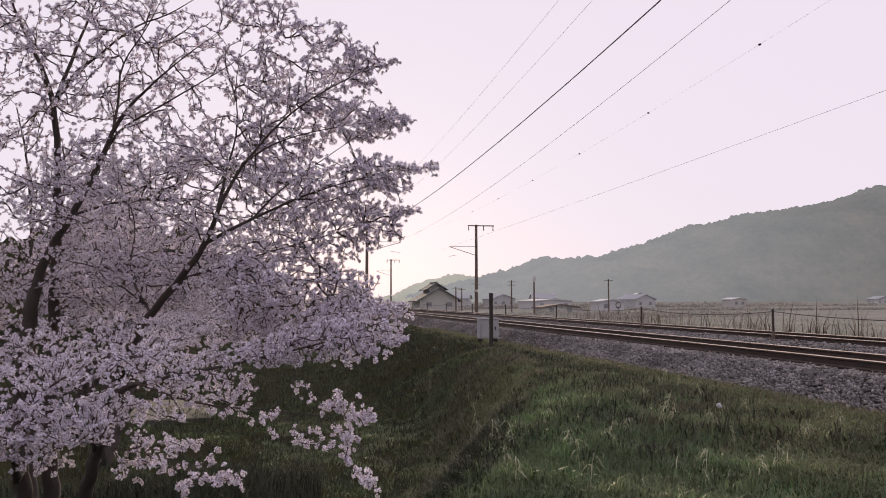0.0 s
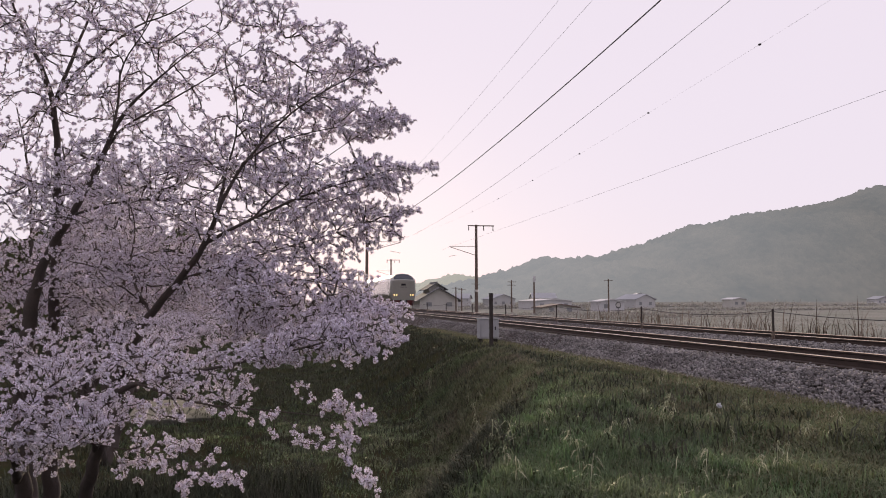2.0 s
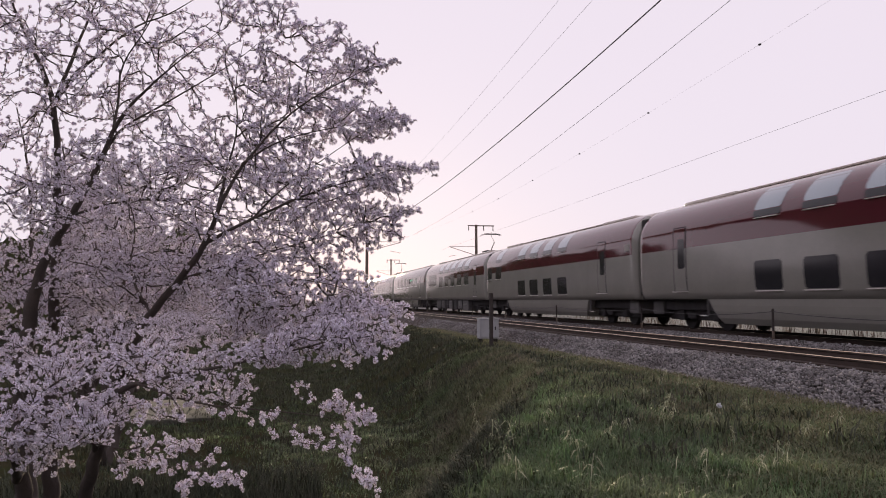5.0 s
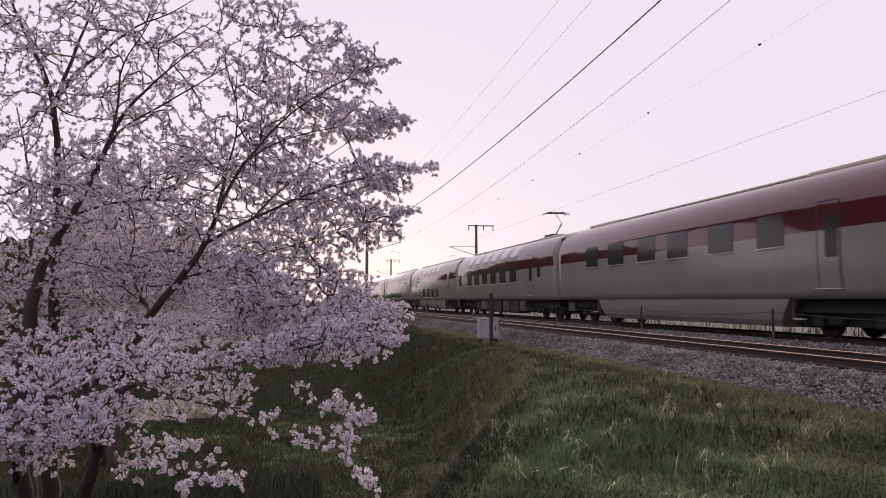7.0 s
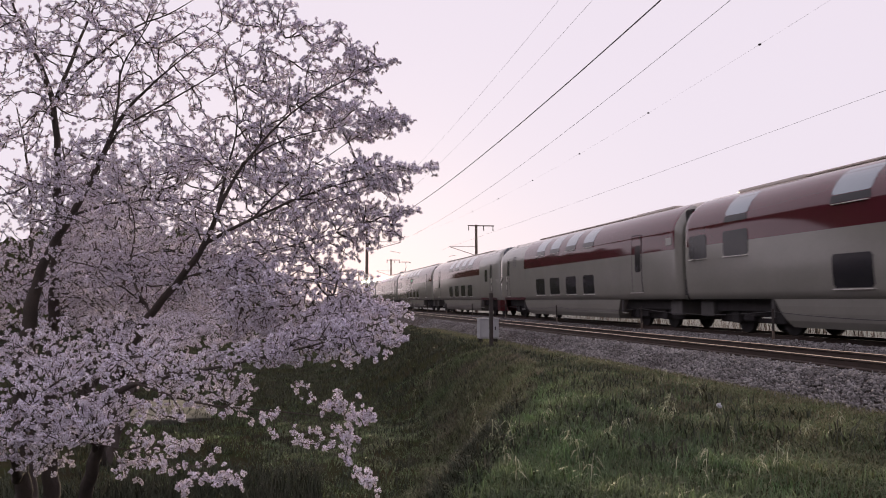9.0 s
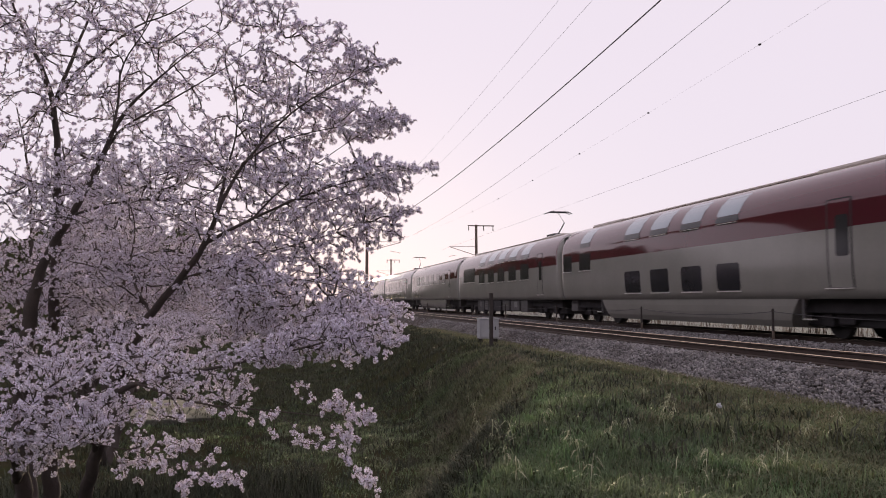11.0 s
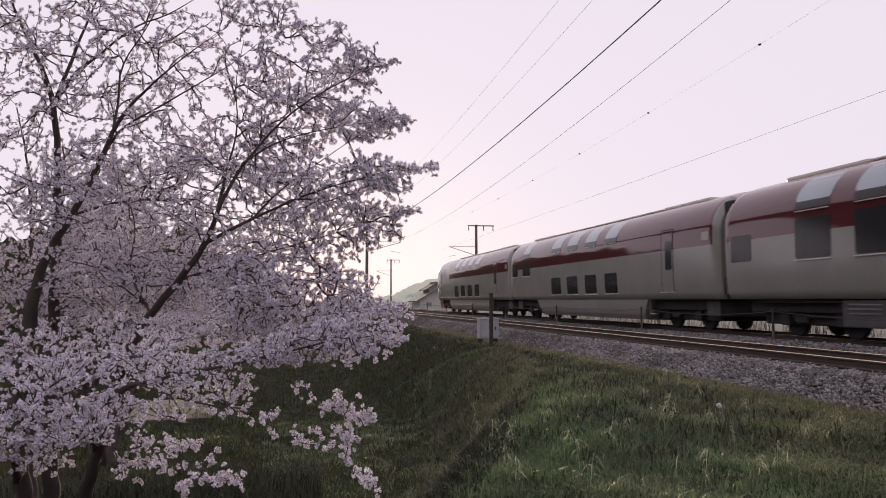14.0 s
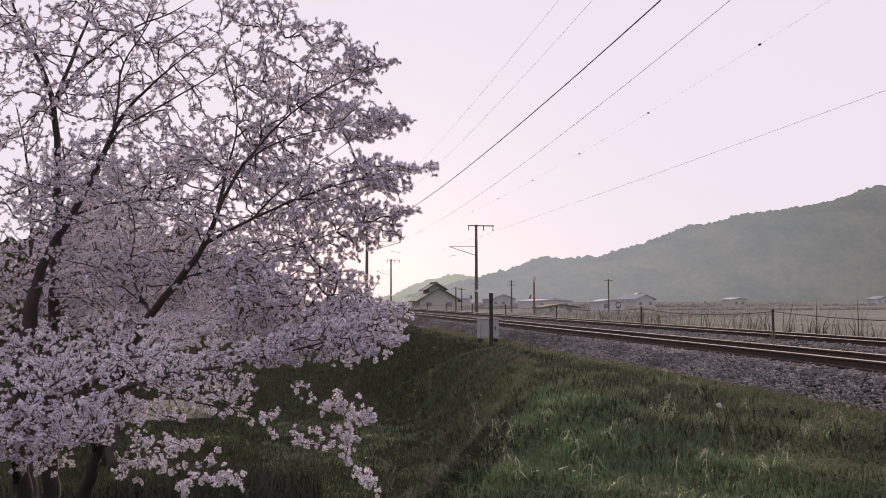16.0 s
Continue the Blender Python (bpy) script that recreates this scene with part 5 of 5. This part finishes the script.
rng = np.random.default_rng(21)
on_shelf = lambda x, y: (x > bank_edge(y) - 0.02) | (rng.uniform(13, 21, len(y)) < y)
near = np.concatenate([scatter(rng, -4, 7.2, -4, 4.5, 26000, on_shelf), scatter(rng, -0.5, 7.2, 4.5, 9, 52000, on_shelf), scatter(rng, 0.5, 7.2, 9, 15, 46000, on_shelf),
                       scatter(rng, -4, 7.0, 15, 26, 30000, on_shelf), scatter(rng, -6, 7.0, 26, 60, 22000)])
sparse = lambda q: q[rng.uniform(0, 1, len(q)) < np.interp(q[:, 0] + 0.5 * wave(q[:, 0], q[:, 1], 2.0, 3.0), [3.9, 5.2], [1.0, 0.35])]
near = sparse(near)
blades("short_grass", near, 0.13, 0.008, 1.0, M["grass"], "short green grass over the bank", 1)
tall = scatter(rng, -1, 6.6, 4.5, 15, 90000, lambda x, y: tufted(0.4, 0.3)(x, y) & on_shelf(x, y))
tall = sparse(sparse(tall))
blades("tall_grass", tall, 0.21, 0.008, 1.0, M["grass"], "tall fresh green grass tufts", 2)
herbs = scatter(rng, -0.5, 7.2, 4.5, 22, 110000, lambda x, y: tufted(6.4, -0.2)(x, y) & on_shelf(x, y))
blades("low_herbs", herbs, 0.11, 0.017, 1.3, M["weed"], "low broad-leaved herbs among the grass", 7)
brown = scatter(rng, 3.8, 7.35, 4.5, 17, 75000, lambda x, y: x + 0.5 * wave(x, y, 2.0, 3.0) > rng.uniform(3.9, 5.2, len(x)))
blades("brown_herbs", brown, 0.12, 0.011, 1.3, M["herb"], "brownish low herbs and moss beside the ballast", 13)
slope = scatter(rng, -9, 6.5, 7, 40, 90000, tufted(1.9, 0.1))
blades("slope_weeds", slope, 0.24, 0.02, 1.0, M["shade"], "weeds and low plants on the bank slope, darkened for its shade", 3)
u = rng.uniform(0, 1, (60000, 2)) * [1, 19] + [0, 5]
steep = np.stack([bank_edge(u[:, 1]) + 0.15 - u[:, 0] ** 1.2 * 2.4, u[:, 1]], 1)
# the near half takes the darker material, standing in for shade
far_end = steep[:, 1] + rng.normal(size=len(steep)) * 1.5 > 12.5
blades("steep_bank_weeds", steep[~far_end], 0.17, 0.010, 1.2, M["dead"], "dead stalks and weeds on the steep bank, darkened for its shade", 10)
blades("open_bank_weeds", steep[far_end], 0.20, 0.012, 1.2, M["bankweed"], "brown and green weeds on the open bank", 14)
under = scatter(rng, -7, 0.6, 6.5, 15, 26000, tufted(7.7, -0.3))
blades("undergrowth", under, 0.6, 0.010, 0.8, M["dead"], "tangled undergrowth below the cherry tree, darkened for its shade", 8, "undergrowth")
toe = scatter(rng, 6.0, 7.55, 8, 40, 52000, tufted(3.1, -0.5))
blades("trackside_weeds", toe, 0.13, 0.010, 1.0, M["herb"], "brownish low weeds at the foot of the ballast", 4)
pale = scatter(rng, 0.5, 6.8, 5, 20, 4200, lambda x, y: tufted(5.2, 0.55)(x, y) & (x > bank_edge(y) + 0.2))
blades("dry_grass_leaves", pale, 0.22, 0.008, 1.5, M["dry"], "pale dry grass leaves catching light", 5)
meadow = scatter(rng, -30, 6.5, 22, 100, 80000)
blades("meadow_grass", meadow, 0.26, 0.026, 0.9, M["shade"], "rough grass in the low meadow, darkened for its shade", 9)
reeds = np.concatenate([scatter(rng, 17.0, 20.5, 12, 46, 11000, tufted(2.2, 0.5)), scatter(rng, 20.5, 32, 16, 70, 5000, tufted(4.2, 0.75))])
stubble = np.concatenate([scatter(rng, 19, 60, 20, 110, 50000, tufted(1.3, -0.2)), scatter(rng, 40, 200, 60, 240, 40000, tufted(3.7, 0.0))])
blades("field_stubble", stubble, 0.13, 0.035, 1.0, M["stubble"], "brown stubble and rough growth over the fields", 12)
blades("reeds", reeds, 1.75, 0.030, 0.55, M["reed"], "brown dry reeds along the far side of the line", 6)


def make_dry_stalk(x, y, h, seed):
    """A thin bent stem with long drooping straw-coloured leaves."""
    r = random.Random(seed)
    s = empty("dry_grass_stalk", x, y, float(ground_z(x, y)) - 0.01, "straw-coloured dry stalk with drooping leaves in the grass", "dry grass", "dry stalks in the grass")
    lean, az = r.uniform(0.1, 0.4), r.uniform(0, math.tau)
    stem = lambda u: Vector((math.cos(az) * lean * u * u * h, math.sin(az) * lean * u * u * h, h * u))
    bm = bmesh.new()
    for k in range(5):
        rod_bm(stem(k / 5), stem((k + 1) / 5), 0.003, 0.002, 5, bm)
    part("stem", bm, M["dry"], s)
    for k in range(14):
        base, a, ln = stem(r.uniform(0.35, 1.0)), r.uniform(0, math.tau), r.uniform(0.05, 0.13)
        w = r.uniform(0.0026, 0.006)
        out, side = Vector((math.cos(a), math.sin(a), 0)), Vector((-math.sin(a), math.cos(a), 0))
        v = []
        for i in range(5):
            u = i / 4
            c = base + out * ln * u + Vector((0, 0, ln * (0.7 * u - 1.25 * u * u)))
            e = w * math.sin(math.pi * min(0.97, u * 0.8 + 0.2))
            v += [c + side * e, c - side * e]
        link("leaf", v, [(2 * i, 2 * i + 1, 2 * i + 3, 2 * i + 2) for i in range(4)], M["dry"], s)


stalks = ((4.29, 8.68, 0.52), (4.51, 8.9, 0.38), (4.37, 8.98, 0.36), (2.48, 6.6, 0.40), (2.34, 6.0, 0.30), (3.38, 8.08, 0.22), (3.94, 6.26, 0.26), (4.17, 6.32, 0.30), (4.37, 6.5, 0.25),
          (4.67, 7.82, 0.24), (4.92, 8.66, 0.24), (2.29, 7.96, 0.33), (2.01, 7.28, 0.28), (1.85, 6.36, 0.26), (6.24, 12.1, 0.34), (6.17, 12.56, 0.30), (6.15, 11.22, 0.28), (3.89, 22.1, 0.8),
          (3.5, 21.9, 0.6), (3.99, 16.9, 0.52), (4.17, 18.3, 0.48), (3.72, 8.42, 0.22), (3.69, 6.66, 0.2), (5.37, 7.68, 0.2), (2.86, 8.78, 0.24), (2.69, 7.56, 0.22), (2.15, 8.32, 0.28),
          (5.01, 10.74, 0.26), (6.0, 9.76, 0.25), (6.24, 8.2, 0.2), (2.4, 10.0, 0.5), (1.4, 9.6, 0.7))
for k, (sx, sy, sh) in enumerate(stalks):
    make_dry_stalk(sx, sy, sh, k)


def make_hedges():
    """Low shrubs, hedges and orchard rows over the fields, as clumps of leaves."""
    r = np.random.default_rng(31)
    rows = [(36, 120, 70, 112, 1.2, 260), (30, 92, 60, 100, 1.0, 160), (60, 165, 150, 150, 1.6, 420), (45, 200, 130, 235, 2.4, 420), (130, 230, 330, 300, 2.6, 520),
            (60, 262, 190, 275, 3.4, 420), (100, 150, 240, 185, 1.2, 300), (20, 175, 60, 215, 2.0, 200)]
    V = []
    for x0, y0, x1, y1, size, n in rows:
        u = r.uniform(0, 1, n) + 0.03 * r.normal(size=n)
        c = np.stack([x0 + (x1 - x0) * u + r.normal(size=n) * 1.5, y0 + (y1 - y0) * u + r.normal(size=n) * 3, np.full(n, -1.45)], 1)
        size *= 0.65
        lump = 0.5 + 0.5 * np.abs(np.sin(u * 37 + x0)) * np.abs(np.sin(u * 11))
        for k in range(26):
            o = r.normal(size=(n, 3)) * [0.55, 0.55, 0.34] * (size * lump)[:, None]
            o[:, 2] = np.abs(o[:, 2]) + 0.05
            a, b = r.normal(size=(2, n, 3)) * 0.16 * size ** 0.5
            V.append(np.stack([c + o, c + o + a, c + o + b], 1))
    v = np.concatenate(V).reshape(-1, 3)
    return tagged(fast("field_hedges", v, np.arange(len(v)).reshape(-1, 3), M["shrub"]), "low hedges and shrubs over the far fields, greyed for haze", "hedge", kind="stuff")


make_hedges()


def make_litter():
    s = empty("litter", 5.81, 10.1, float(ground_z(5.81, 10.1)), "crumpled white paper scrap lying in the grass", "litter")
    bm = bmesh.new()
    bmesh.ops.create_icosphere(bm, subdivisions=2, radius=0.048)
    for v in bm.verts:
        v.co *= 0.7 + 0.6 * noise.noise(v.co * 30)
    part("scrap", bm, M["litter"], s)
    s.location.z += 0.10


make_litter()


def make_block(x, y, z, sx, sy, sz, rz, label, material):
    b = empty("concrete_block", x, y, z, label, "concrete block")
    b.rotation_euler = (0, 0, radians(rz))
    part("block", box_bm(0, 0, sz / 2, sx, sy, sz, 0.03), M[material], b)


make_block(-3.35, 25.3, -2.55, 2.2, 4.6, 0.25, 6, "pale worn concrete slab in the low meadow", "slab")
make_block(0.12, 10.9, -2.35, 0.35, 0.3, 0.5, 12, "grey concrete block at the foot of the bank", "concrete")


def motions():
    steps = [0.5 * i for i in range(33)]
    for car, offset in cars:
        walk(car, [(t, pose(FAR, train_front(t) + offset, 0)) for t in steps])


motions()
